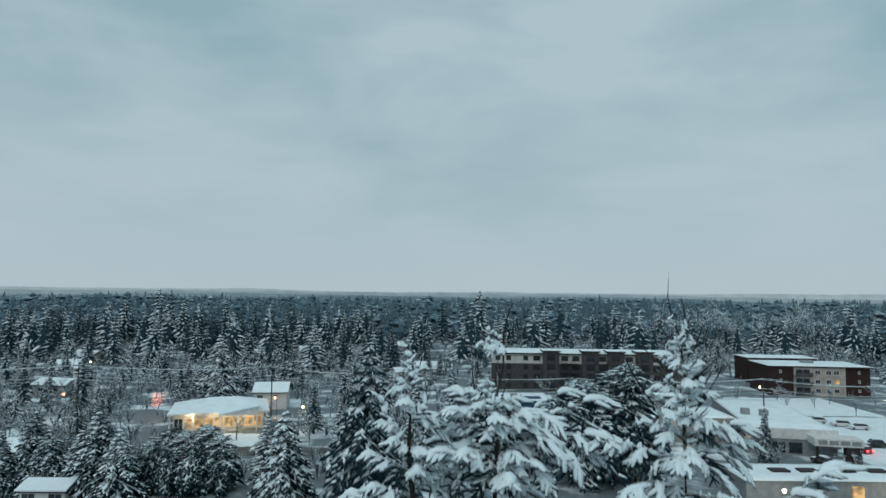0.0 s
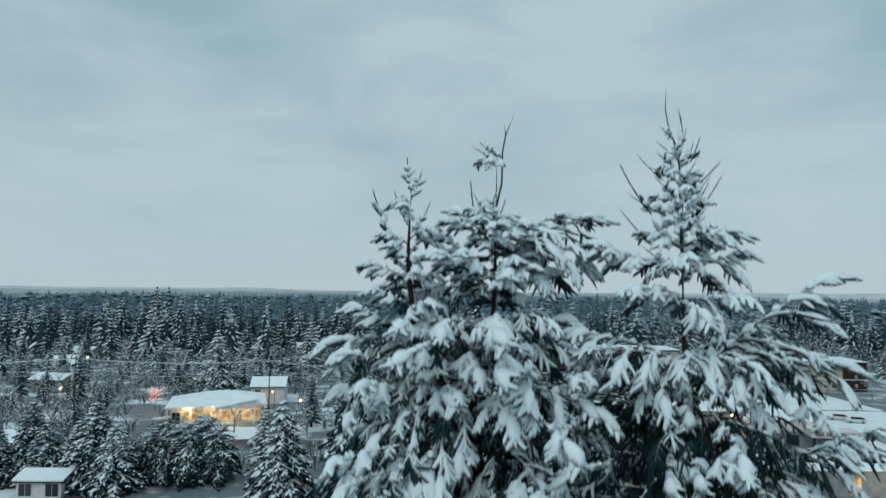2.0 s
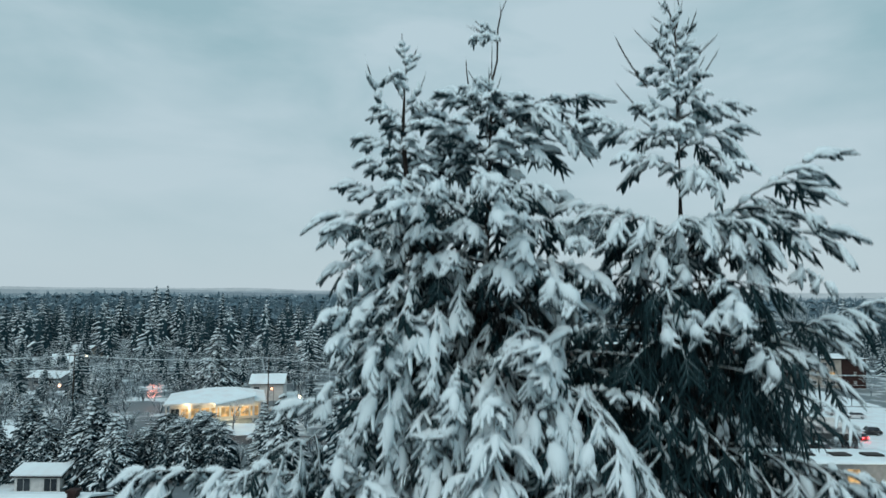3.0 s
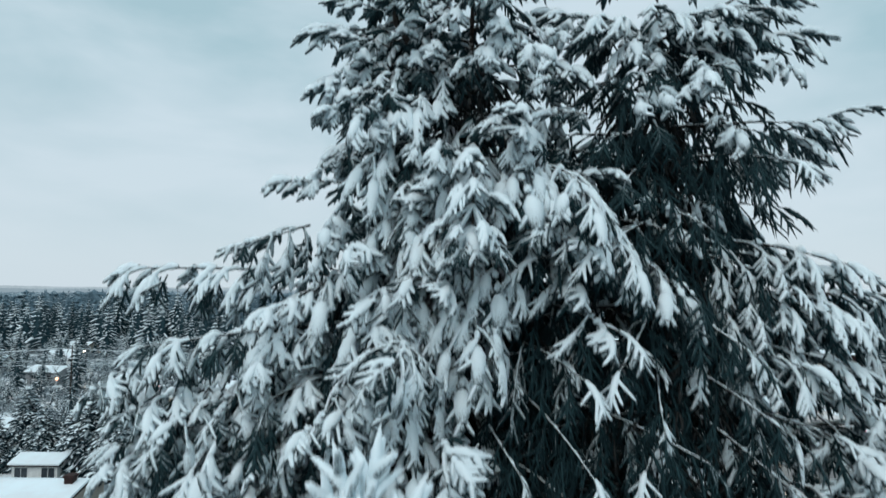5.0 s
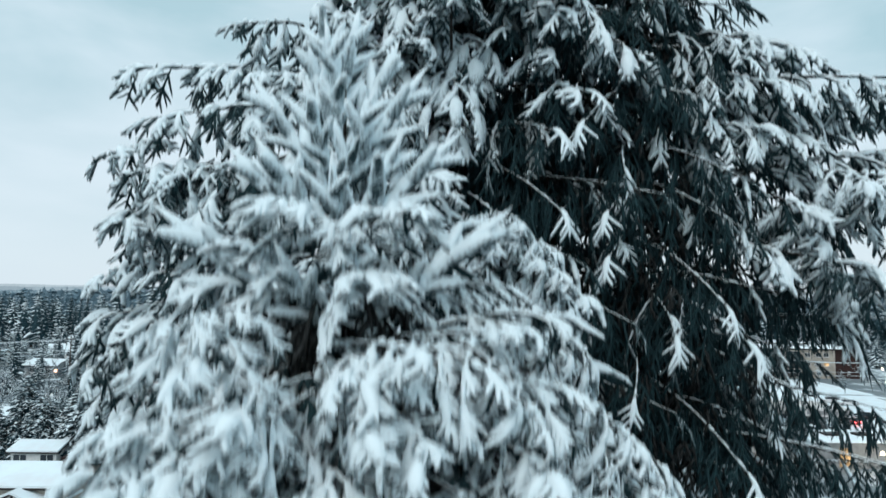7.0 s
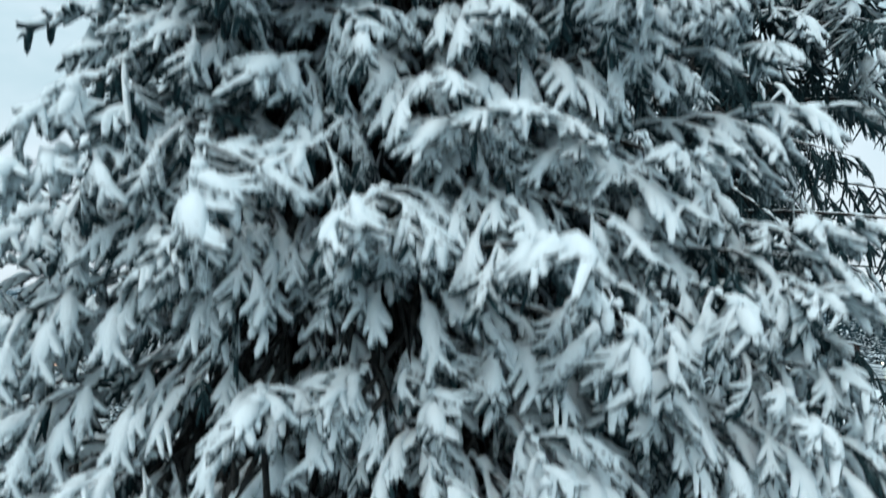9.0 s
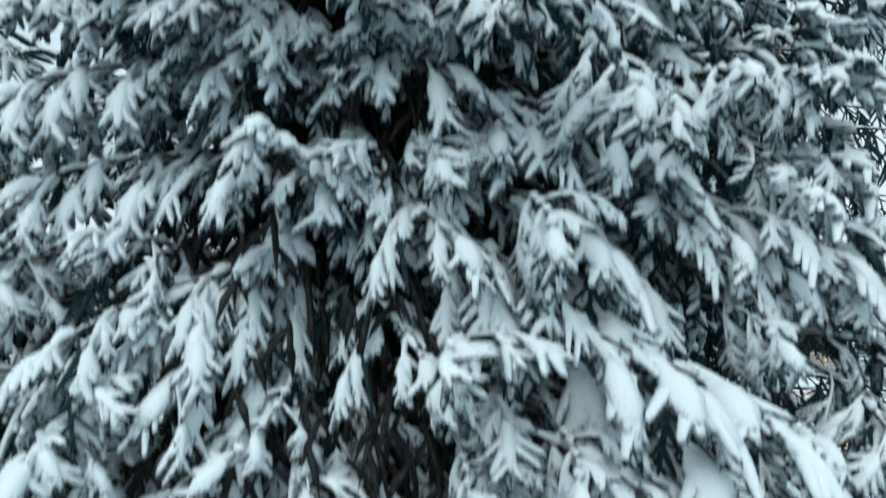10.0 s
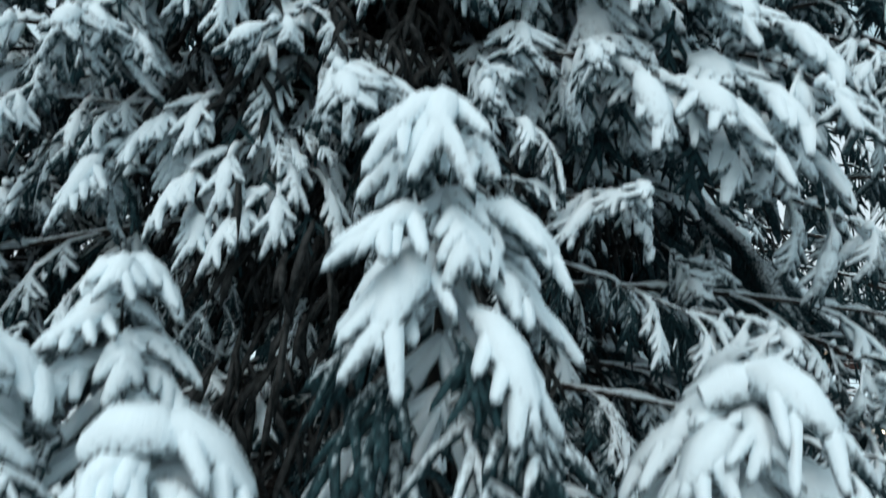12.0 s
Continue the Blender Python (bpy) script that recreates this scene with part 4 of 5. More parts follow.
def domed(me):
    """Rounds a cone of boughs into a broad, lumpy evergreen."""
    for v in me.vertices:
        x, y, z = v.co
        n = 1.0 + 0.45 * noise.noise((x * 0.35 + 9.0, y * 0.35, z * 0.3))
        u = min(max(1 - z / 10.0, 0.0), 1.0)
        v.co = (x * n, y * n, 10.0 * (1 - u ** 1.9) * (1.0 + 0.12 * noise.noise((x * 0.4, y * 0.4, 3.0))) if z > 0 else z)
    return me


TINY = [conifer_geo(361 + i, 10, 2.5 + 0.4 * i, 9, 5, 0, load=0.2 + 0.16 * i, ragged=0.5) for i in range(4)]
ROUND = [(10.0, domed(conifer_geo(351 + i, 10, 4.2, 17, 12, 5, load=0.45 + 0.1 * i, droop=0.35, ragged=0.45, belly=0.6)), stem_geo(9, 0.25)) for i in range(2)]
BARE = [(10.0, bare_geo(321 + i, 10, 4), None) for i in range(4)]
FINE_BARE = [(10.0, bare_geo(331 + i, 10, 5), None) for i in range(3)]


def tree(kind, x, y, h, label, group, rng, wide=1.0):
    size, crown_mesh, stem = kind
    ob = thing("bare_tree" if stem is None else "conifer_tree", label, "tree", pose(x, y, hills(x, y), 0, 0, rng.uniform(0, 360)) @ Matrix.Diagonal((h / size * wide, h / size * wide, h / size, 1)), group)
    part("crown", crown_mesh, None, ob)
    if stem:
        part("trunk", stem, None, ob)
    return ob


rng = random.Random(40)
for x, y, h, kind, wide in (
    (-9.0, 80.0, 24.0, 3, 1.25), (-20.5, 85.0, 15.2, 2, 1.35), (-51.8, 97.7, 12.5, 3, 1.9), (-47.5, 95.5, 10.5, 2, 1.6), (-55, 99, 9.5, 0, 1.9),
    (-63.0, 100.5, 12, 3, 1.6), (-66.8, 97.8, 9.5, 0, 1.8), (-60.0, 99.0, 9.5, 3, 1.8), (-70.5, 99.0, 10, 0, 1.6), (-28.0, 104.0, 11, 1, 1.4), (-13.5, 98.0, 13, 0, 1.2), (-15.0, 108.0, 12, 2, 1.3), (-85.0, 158.3, 9, 2, 0.9), (-66.0, 190.0, 17.8, 2, 1.5), (-78.0, 197.5, 9, 3, 0.8),
    (-4.9, 130.0, 15.3, 1, 1.0), (2.2, 140.0, 15.4, 1, 0.9), (60.0, 120.0, 10.2, 0, 0.75), (-58.1, 100.7, 8, 3, 1.6),
):
    tree(CONIFERS[kind], x, y, h, "snow-covered conifer in a suburban garden", "garden conifers", rng, wide)
for x, y, h, wide in ((23.5, 108.0, 15.6, 1.4), (31.5, 111.0, 18.2, 1.05)):
    tree(ROUND[0], x, y, h, "big dark evergreen with ragged snow in its crown", "garden evergreens", rng, wide)
for x, y, h in ((-18.6, 117.5, 11), (-12.3, 152.3, 13), (-22.0, 170.0, 12), (8.0, 170.0, 12), (-28.0, 190.0, 12), (-3.0, 115.0, 12), (-15, 130, 12), (12, 128, 11)):
    tree(CONIFERS[1], x, y, h, "pale snow-covered conifer behind the street", "garden conifers", rng)
for x, y, h, kind in ((-43.2, 103.4, 8.8, 3), (-36.8, 102.4, 9.2, 3), (-40, 101.0, 8.4, 3), (-34.5, 101.0, 8.0, 3), (-45, 100.5, 7.2, 3), (-38.4, 99.5, 7.6, 3), (-41.6, 99.0, 7.0, 0)):
    tree(ROUND[kind % 2], x, y, h, "broad dark evergreen with snow in its crown", "yew clump", rng, 1.15)
SKYLINE = [
    (-259, 390, 20), (-230, 359, 20), (-200, 323, 20), (-230, 386, 20), (-202, 354, 22.6), (-200, 384, 23.4), (-183, 367, 27.4), (-181, 390, 23.4),
    (-175, 393, 32.2), (-144, 337, 31.7), (-135, 331, 28), (-156, 414, 21.8), (-121, 356, 27.9), (-136, 422, 20), (-104, 353, 23), (-100, 430, 22),
    (-48, 236, 17), (-37, 239, 20), (-25, 232, 18), (-18, 233, 18), (-8, 340, 20), (0, 377, 27.2), (13, 414, 27), (22, 378, 32.8),
    (25, 299, 20), (46, 394, 22.2), (55, 345, 24.9), (82, 423, 20), (93, 393, 23), (112, 417, 24), (243, 382, 27.6), (236, 348, 20),
]
rng = random.Random(41)
for x, y, h in SKYLINE:
    tree(FAR[rng.randrange(4)], x, y, h - hills(x, y), "tall snow-dusted conifer on the skyline", "skyline conifers", rng, rng.uniform(1.0, 1.35))

# footprints kept free of trees: x0, x1, y0, y1
KEEP = [(-63, -36, 136, 162), (-74, -66, 150, 163), (-94, -87, 146, 157), (8, 84, 150, 232), (42, 150, 92, 225), (-66, -22, 52, 97), (-62, 12, 118, 133), (-56, -38, 165, 182), (-5, 12, 150, 160)]


def free(x, y, margin=0.0):
    return not any(a - margin < x < b + margin and c - margin < y < d + margin for a, b, c, d in KEEP)


for _ in range(46):
    y = rng.uniform(132, 260)
    x = rng.uniform(-0.78, -0.12) * y
    if free(x, y, 3):
        tree(FAR[rng.randrange(4)], x, y, rng.uniform(6, 11), "small snow-dusted conifer in a garden", "far conifers", rng, rng.uniform(1.0, 1.5))
count = 0
while count < 75:
    y = rng.uniform(255, 430)
    x = rng.uniform(-0.72, -0.1) * y if rng.random() < 0.7 else rng.uniform(-0.1, 0.72) * y
    if not free(x, y, 4):
        continue
    count += 1
    tree((FAR if y < 320 else LOW)[rng.randrange(4)], x, y, rng.uniform(15, 22) * (1.0 if x < 0 else 0.8), "tall dark conifer with snow on its boughs", "tall conifers", rng, rng.uniform(1.0, 1.45))
count = 0
while count < 95:
    y = rng.uniform(170, 300)
    x = rng.uniform(-0.78, 0.78) * y
    if not free(x, y, 4):
        continue
    count += 1
    tree((FAR if y < 270 else LOW)[rng.randrange(4)], x, y, rng.uniform(7, 13) if y < 300 else rng.uniform(9, 16), "snow-dusted conifer among the houses", "far conifers", rng, rng.uniform(1.2, 1.7))
count = 0
while count < 255:
    y = 110 + 300 * rng.random() ** 1.2
    x = rng.uniform(-0.78, 0.72) * y
    if not free(x, y, 3):
        continue
    count += 1
    tree(BARE[rng.randrange(4)], x, y, rng.uniform(4, 7) if y < 150 else rng.uniform(6, 12), "leafless grey tree with snow on its twigs", "bare trees", rng, rng.uniform(0.9, 1.3))
for x, y, h in ((178, 330, 34), (186, 338, 32), (195, 334, 35), (170, 342, 29), (136, 330, 33), (128, 336, 32), (146, 338, 31), (118, 330, 29), (158, 345, 28), (204, 340, 29), (152, 332, 27), (110, 336, 26), (92, 250, 16), (86, 244, 14), (-100, 128, 12), (-92, 122, 11), (-84, 112, 9), (-100, 112, 10), (-30, 150, 9), (-27, 132, 8), (-54, 134, 5), (-46, 134, 4.5), (-60, 136, 5), (58, 112, 8), (66, 104, 8), (88, 112, 8), (96, 184, 8), (103, 178, 7), (112, 186, 7), (124, 184, 8), (131, 178, 9), (138, 186, 8), (108, 168, 7), (120, 170, 6), (92, 172, 8), (84, 184, 9), (30, 186, 9), (62, 188, 10), (70, 186, 9), (50, 192, 8), (40, 188, 7)):
    tree(FINE_BARE[rng.randrange(3)], x, y, h, "leafless tree with fine snowy twigs", "bare trees", rng, 0.9)


def stand(name, label, n, seed, y0, y1, h0, h1, m):
    """Far conifers that cannot be told apart, in one mesh."""
    rng = random.Random(seed)
    g = Geo()
    for _ in range(n):
        y = rng.uniform(y0, y1)
        x = rng.uniform(-0.78, 0.78) * y
        if not free(x, y, 4):
            continue
        me = TINY[rng.randrange(4)]
        h, a, wide = rng.uniform(h0, h1) / 10, rng.uniform(0, math.tau), rng.uniform(0.9, 1.4)
        c, s, z, n0 = math.cos(a) * h * wide, math.sin(a) * h * wide, hills(x, y), len(g.v)
        for v in me.vertices:
            g.v.append((x + v.co.x * c - v.co.y * s, y + v.co.x * s + v.co.y * c, z + v.co.z * h))
        g.heap += [d.value for d in me.attributes["load"].data]
        for p in me.polygons:
            g.f.append(tuple(n0 + i for i in p.vertices))
        g.s += [0] * len(me.polygons)
    return tagged(part(name, g, m, smooth=True), label, "trees", kind="stuff")


stand("conifer_stand", "far snow-dusted conifers among hidden houses", 130, 55, 270, 400, 14, 25, M_FAR)
stand("conifer_stand", "snow-dusted conifers beyond the suburb, haze put into their colour", 200, 56, 390, 620, 14, 26, M_HAZE_WOODS)


def woods(name, label, n, seed, y0, y1, h0, h1, m):
    """Far woods as one mass of ragged crowns, pointed and round."""
    rng = random.Random(seed)
    g = Geo()
    for _ in range(n):
        y = y0 + (y1 - y0) * rng.random() ** 1.3
        x = rng.uniform(-0.85, 0.85) * y
        if not free(x, y, 6):
            continue
        h, z = rng.uniform(h0, h1) * (0.7 + 0.6 * noise.noise((x * 0.012, y * 0.012, 5.0)) ** 2 + 0.3 * rng.random()), hills(x, y)
        ld = rng.uniform(0.0, 0.5)
        if rng.random() < 0.45:
            r = h * rng.uniform(0.3, 0.45)
            g.tube([(x, y, z), (x, y, z + h * 0.35), (x + rng.uniform(-1, 1), y, z + h * 0.65), (x, y, z + h * 0.85)], (r * 0.5, r, r * 0.8, 0.0), 6, 0, ld)
        else:
            r = h * rng.uniform(0.2, 0.34)
            for k in range(3):
                za, rr = z + h * (0.05 + 0.27 * k), r * (1.05 - 0.3 * k)
                g.tube([(x, y, za), (x + rng.uniform(-0.4, 0.4), y, za + h * 0.16), (x, y, za + h * 0.42)], (rr, rr * 0.6, 0.0), 5, 0, ld)
    return tagged(part(name, g, m), label, "woods", kind="stuff")


woods("far_woods", "far snowy conifer woods paled with painted haze", 3600, 50, 400, 1050, 9, 19, M_HAZE_WOODS)


def brush(name, label, n, seed, x0, x1, y0, y1, h0, h1):
    rng = random.Random(seed)
    g = Geo()
    for _ in range(n):
        y = rng.uniform(y0, y1)
        x = rng.uniform(x0, x1) * y
        if not free(x, y, 1):
            continue
        z, h = hills(x, y), rng.uniform(h0, h1)
        for _ in range(11):
            a, t = rng.uniform(0, 6.28), rng.uniform(0.1, 0.7)
            q = (x + math.cos(a) * h * t, y + math.sin(a) * h * t, z + h * rng.uniform(0.5, 1.0))
            mid = (x + math.cos(a) * h * t * 0.35, y + math.sin(a) * h * t * 0.35, z + h * 0.45)
            g.tube([(x, y, z), mid, q], (0.06, 0.05, 0.0), 3, 0, rng.uniform(0.2, 0.8))
            g.tube([mid, (mid[0] + rng.uniform(-1, 1) * h * 0.3, mid[1] + rng.uniform(-1, 1) * h * 0.3, z + h * rng.uniform(0.6, 0.9))], (0.045, 0.0), 3, 0, 0.6)
    return tagged(part(name, g, M_TWIG), label, "shrubs", kind="stuff")


def thicket(name, label, n, seed, x0, x1, y0, y1, h0, h1):
    """Countless leafless trees that stand too close to tell apart."""
    rng = random.Random(seed)
    g = Geo()
    for _ in range(n):
        y = rng.uniform(y0, y1)
        x = rng.uniform(x0, x1) * y
        if free(x, y, 1):
            bare_grow(g, rng, (x, y, hills(x, y) - 0.2), rng.uniform(h0, h1), 3)
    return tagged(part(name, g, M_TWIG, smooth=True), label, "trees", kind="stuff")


brush("undergrowth", "leafless snowy shrubs and saplings", 1500, 51, -0.8, 0.75, 105, 300, 1.8, 5.5)
brush("undergrowth", "far leafless thickets dusted with snow", 600, 52, -0.8, 0.75, 300, 520, 3.0, 6.5)
thicket("thicket", "close-grown leafless grey trees between the gardens", 620, 53, -0.78, -0.02, 122, 360, 6.0, 12.0)
thicket("thicket", "low leafless trees and scrub beside the hall", 230, 57, -0.8, -0.38, 104, 172, 3.0, 6.0)
thicket("thicket", "close-grown leafless trees beyond the shops", 200, 54, 0.1, 0.75, 232, 420, 9.0, 15.0)

# ---- buildings ----
M_WHITE = plain("white_paint", (0.62, 0.63, 0.62), 0.7, 1.5, 0.12)
M_STUCCO = plain("beige_stucco", (0.36, 0.33, 0.29), 0.85, 0.8, 0.15)
M_PALE = plain("pale_siding", (0.52, 0.51, 0.48), 0.8, 1.0, 0.1)
M_GREY = plain("grey_siding", (0.24, 0.26, 0.27), 0.8, 1.0, 0.15)
M_TAUPE = plain("taupe_siding", (0.062, 0.061, 0.063), 0.8, 1.0, 0.2)
M_BRICK = plain("red_brown_brick", (0.034, 0.018, 0.017), 0.85, 2.5, 0.3)
M_BLUE = plain("blue_panel", (0.03, 0.09, 0.15), 0.6, 1.0, 0.2)
M_DARK = plain("dark_trim", (0.03, 0.028, 0.027), 0.7, 2.0, 0.2)
M_TIMBER = plain("dark_timber", (0.045, 0.03, 0.025), 0.8, 3.0, 0.3)
M_REDDOOR = plain("red_brown_door", (0.16, 0.035, 0.02), 0.6, 3.0, 0.2)
M_POLE = plain("weathered_pole", (0.06, 0.05, 0.042), 0.85, 3.0, 0.3)


def glass_material(name, color, rough=0.1):
    m = Mat(name)
    c = m.mix(m.span(m.noise(0.6), 0.4, 0.6), color, tuple(v * 1.8 for v in color))
    m.done(c, rough)
    m.b.inputs["Specular IOR Level"].default_value = 0.5
    return m.m


def glow_material(name, color, strength):
    m = Mat(name)
    m.done((0.8, 0.8, 0.8), 0.4)
    m.b.inputs["Emission Color"].default_value = (*color, 1)
    m.b.inputs["Emission Strength"].default_value = strength
    return m.m


M_GLASS = glass_material("dark_window_glass", (0.018, 0.024, 0.03))
def lit_glass(name, color, strength, scale):
    """A window of a lit room, with the room's bright and dim things behind it."""
    m = Mat(name)
    m.done((0.1, 0.08, 0.06), 0.3)
    m.b.inputs["Emission Color"].default_value = (*color, 1)
    n = m.add("ShaderNodeTexNoise", Scale=scale, Detail=3.0)
    m.to(m.t.nodes.new("ShaderNodeNewGeometry").outputs["Position"], n.inputs["Vector"])
    m.to(m.span(n.outputs["Fac"], 0.35, 0.65, 0.25 * strength, strength), m.b.inputs["Emission Strength"])
    return m.m


M_LITPANE = lit_glass("lit_window", (1.0, 0.62, 0.25), 0.85, 0.9)
M_LAMP = glow_material("lamp_glow", (1.0, 0.8, 0.5), 7.0)
M_SODIUM = glow_material("sodium_glow", (1.0, 0.42, 0.2), 1.7)
M_TAIL = glow_material("tail_light", (1.0, 0.03, 0.04), 8.0)

PANE_MESH = {}


def lattice(g, xs, zs, holes, y0, y1):
    """One piece of joinery: a slab on the grid xs by zs with the named cells left open."""
    n, nx = len(g.v), len(xs)
    for y in (y0, y1):
        for z in zs:
            for x in xs:
                g.v.append((x, y, z))
                g.heap.append(0.5)
    back = nx * len(zs)

    def solid(i, j):
        return 0 <= i < nx - 1 and 0 <= j < len(zs) - 1 and (i, j) not in holes

    for j in range(len(zs) - 1):
        for i in range(nx - 1):
            if not solid(i, j):
                continue
            a, b, c, d = n + j * nx + i, n + j * nx + i + 1, n + j * nx + nx + i + 1, n + j * nx + nx + i
            faces = [(a, b, c, d), (d + back, c + back, b + back, a + back)]
            for (u, v), (di, dj) in (((a, b), (0, -1)), ((b, c), (1, 0)), ((c, d), (0, 1)), ((d, a), (-1, 0))):
                if not solid(i + di, j + dj):
                    faces.append((u, u + back, v + back, v))
            g.f += faces
            g.s += [0] * len(faces)




def window(house, x, y, z, w, h, lit=False, trim=None, turn=0.0):
    """A framed window that stands 6 cm proud; y is the wall's face, which looks to local -y."""
    fr = trim or M_WHITE
    key = (round(w, 2), round(h, 2), fr.name)
    if key not in PANE_MESH:
        g, t = Geo(), 0.09
        lattice(g, (-w / 2, -w / 2 + t, -t / 3, t / 3, w / 2 - t, w / 2), (-0.06, t, h - t, h), ((1, 1), (3, 1)), -0.07, 0.03)
        p = Geo()
        p.box(-w / 2 + t, w / 2 - t, -0.03, 0.02, t, h - t)
        PANE_MESH[key] = (g.mesh("window", [fr]), p)
    frame_mesh, p = PANE_MESH[key]
    ob = part("window", frame_mesh, None, house, at=pose(x, y, z, 0, 0, turn))
    part("pane", p, M_LITPANE if lit else M_GLASS, ob, "glowing window pane" if lit else "")
    return ob


def snow_slab(house, x0, x1, y0, y1, z, thick=0.25, name="roof_snow", seed=1):
    """Rounded snow on a flat roof."""
    g = Geo()
    rng = random.Random(seed)
    nx, ny = 14, 6
    for j in range(ny + 1):
        for i in range(nx + 1):
            edge = 0.45 if i in (0, nx) or j in (0, ny) else 1.0
            g.v.append((x0 + (x1 - x0) * i / nx, y0 + (y1 - y0) * j / ny, z + thick * edge * rng.uniform(0.85, 1.15)))
            g.heap.append(1.0)
    for j in range(ny):
        for i in range(nx):
            a = j * (nx + 1) + i
            g.f.append((a, a + 1, a + nx + 2, a + nx + 1))
            g.s.append(0)
    ring = [i for i in range(nx + 1)] + [(j + 1) * (nx + 1) + nx for j in range(ny)] + [ny * (nx + 1) + i for i in range(nx - 1, -1, -1)] + [j * (nx + 1) for j in range(ny - 1, 0, -1)]
    n0 = len(g.v)
    for i in ring:
        g.v.append((g.v[i][0], g.v[i][1], z))
        g.heap.append(1.0)
    for k in range(len(ring)):
        b = (k + 1) % len(ring)
        g.f.append((n0 + k, n0 + b, ring[b], ring[k]))
        g.s.append(0)
    return part(name, g, M_SNOW, house, "smooth white snow cover", smooth=True)


def block(house, x0, x1, y0, y1, z0, z1, m, name="wall", label=""):
    g = Geo()
    g.box(x0, x1, y0, y1, z0, z1)
    return part(name, g, m, house, label)


def gable(name, label, x, y, turn, w, d, eave, ridge, wall, windows=(), along=True, over=0.5, lit=()):
    """A small house with a snow-covered pitched roof. along: the ridge runs along local x."""
    house = thing(name, label, "house", pose(x, y, hills(x, y), 0, 0, turn), "houses")
    g = Geo()
    if along:
        g.prism([(-w / 2, 0, -0.3), (-w / 2, 0, eave), (-w / 2, d / 2, ridge), (-w / 2, d, eave), (-w / 2, d, -0.3)], w, 0, 0)
    else:
        g.prism([(-w / 2, 0, -0.3), (w / 2, 0, -0.3), (w / 2, 0, eave), (0, 0, ridge), (-w / 2, eave and 0, eave)], 0, d, 0)
    part("wall", g, wall, house)
    for lift, thick, m, nm, ov in ((0.02, 0.16, M_DARK, "roof", over), (0.19, 0.22, M_SNOW, "roof_snow", over - 0.06)):
        g = Geo()
        if along:
            k = (ridge - eave) / (d / 2)
            a, b, c = (-w / 2 - ov, -ov, eave - k * ov + lift), (-w / 2 - ov, d / 2, ridge + lift), (-w / 2 - ov, d + ov, eave - k * ov + lift)
            g.prism([a, b, c, (c[0], c[1], c[2] + thick), (b[0], b[1], b[2] + thick), (a[0], a[1], a[2] + thick)], w + 2 * ov, 0, 0)
        else:
            k = (ridge - eave) / (w / 2)
            a, b, c = (-w / 2 - ov, -ov, eave - k * ov + lift), (0, -ov, ridge + lift), (w / 2 + ov, -ov, eave - k * ov + lift)
            g.prism([a, b, c, (c[0], c[1], c[2] + thick), (b[0], b[1], b[2] + thick), (a[0], a[1], a[2] + thick)], 0, d + 2 * ov, 0)
        part(nm, g, m, house, "white snow cover" if m is M_SNOW else "")
    for i, (wx, wz, ww, wh) in enumerate(windows):
        window(house, wx, 0, wz, ww, wh, i in lit)
    return house


# the lit hall: hipped snow roof, white fascia, glowing windows
hall = thing("hall", "low white hall with a snowy hipped roof and warm lit windows", "building", pose(-49.5, 143.4, 0, 0, 0, 17))
block(hall, -9.6, 9.6, 1.6, 15.0, 0, 3.7, M_WHITE)
g = Geo()
g.box(-10.8, 10.8, -0.2, 16.2, 3.7, 4.1)
part("fascia", g, M_WHITE, hall)
g = Geo()
cs, tops = [(-10.7, -0.1, 4.1), (10.7, -0.1, 4.1), (10.7, 16.1, 4.1), (-10.7, 16.1, 4.1)], [(-2.0, 8.0, 6.3), (4.0, 8.0, 6.3)]
g.face((cs[0], cs[1], tops[1], tops[0]))
g.face((cs[2], cs[3], tops[0], tops[1]))
g.face((cs[1], cs[2], tops[1]))
g.face((cs[3], cs[0], tops[0]))
part("roof_snow", g, M_SNOW, hall, "thick snow on the hipped roof")
g = Geo()
g.prism([(0.0, -2.0, 3.6), (0.0, -2.0, 3.85), (8.2, -2.0, 5.3), (8.2, -2.0, 3.6)], 0, 0.3, 0)
part("porch_gable", g, M_WHITE, hall, "white porch fascia")
g = Geo()
g.prism([(-0.2, -2.3, 3.86), (8.5, -2.3, 5.42), (8.5, -2.3, 5.62), (-0.2, -2.3, 4.1)], 0, 6.5, 0)
part("porch_roof", g, M_SNOW, hall, "snowy porch roof")
for px in (-10.2, -5.4, 0.3, 4.1, 8.0, 10.2):
    block(hall, px - 0.16, px + 0.16, -0.1 if px < 0 or px > 9 else -1.9, 0.22 if px < 0 or px > 9 else -1.55, 0, 3.7, M_WHITE, "post")
for i in range(9):
    window(hall, -8.5 + i * 2.1, 1.6, 0.5, 1.85, 2.3, i > 0)
for i in range(4):
    window(hall, 9.6, 4.0 + i * 3, 1.0, 1.2, 1.8, False, turn=90)
for x in (-6, 0, 6):
    lamp = bpy.data.lights.new("soffit_lamp", "POINT")
    lamp.energy, lamp.color, lamp.shadow_soft_size = 240, (1.0, 0.68, 0.33), 0.3
    ob = new("soffit_lamp", lamp)
    ob.parent, ob.location = hall, (x, -0.6, 3.2)

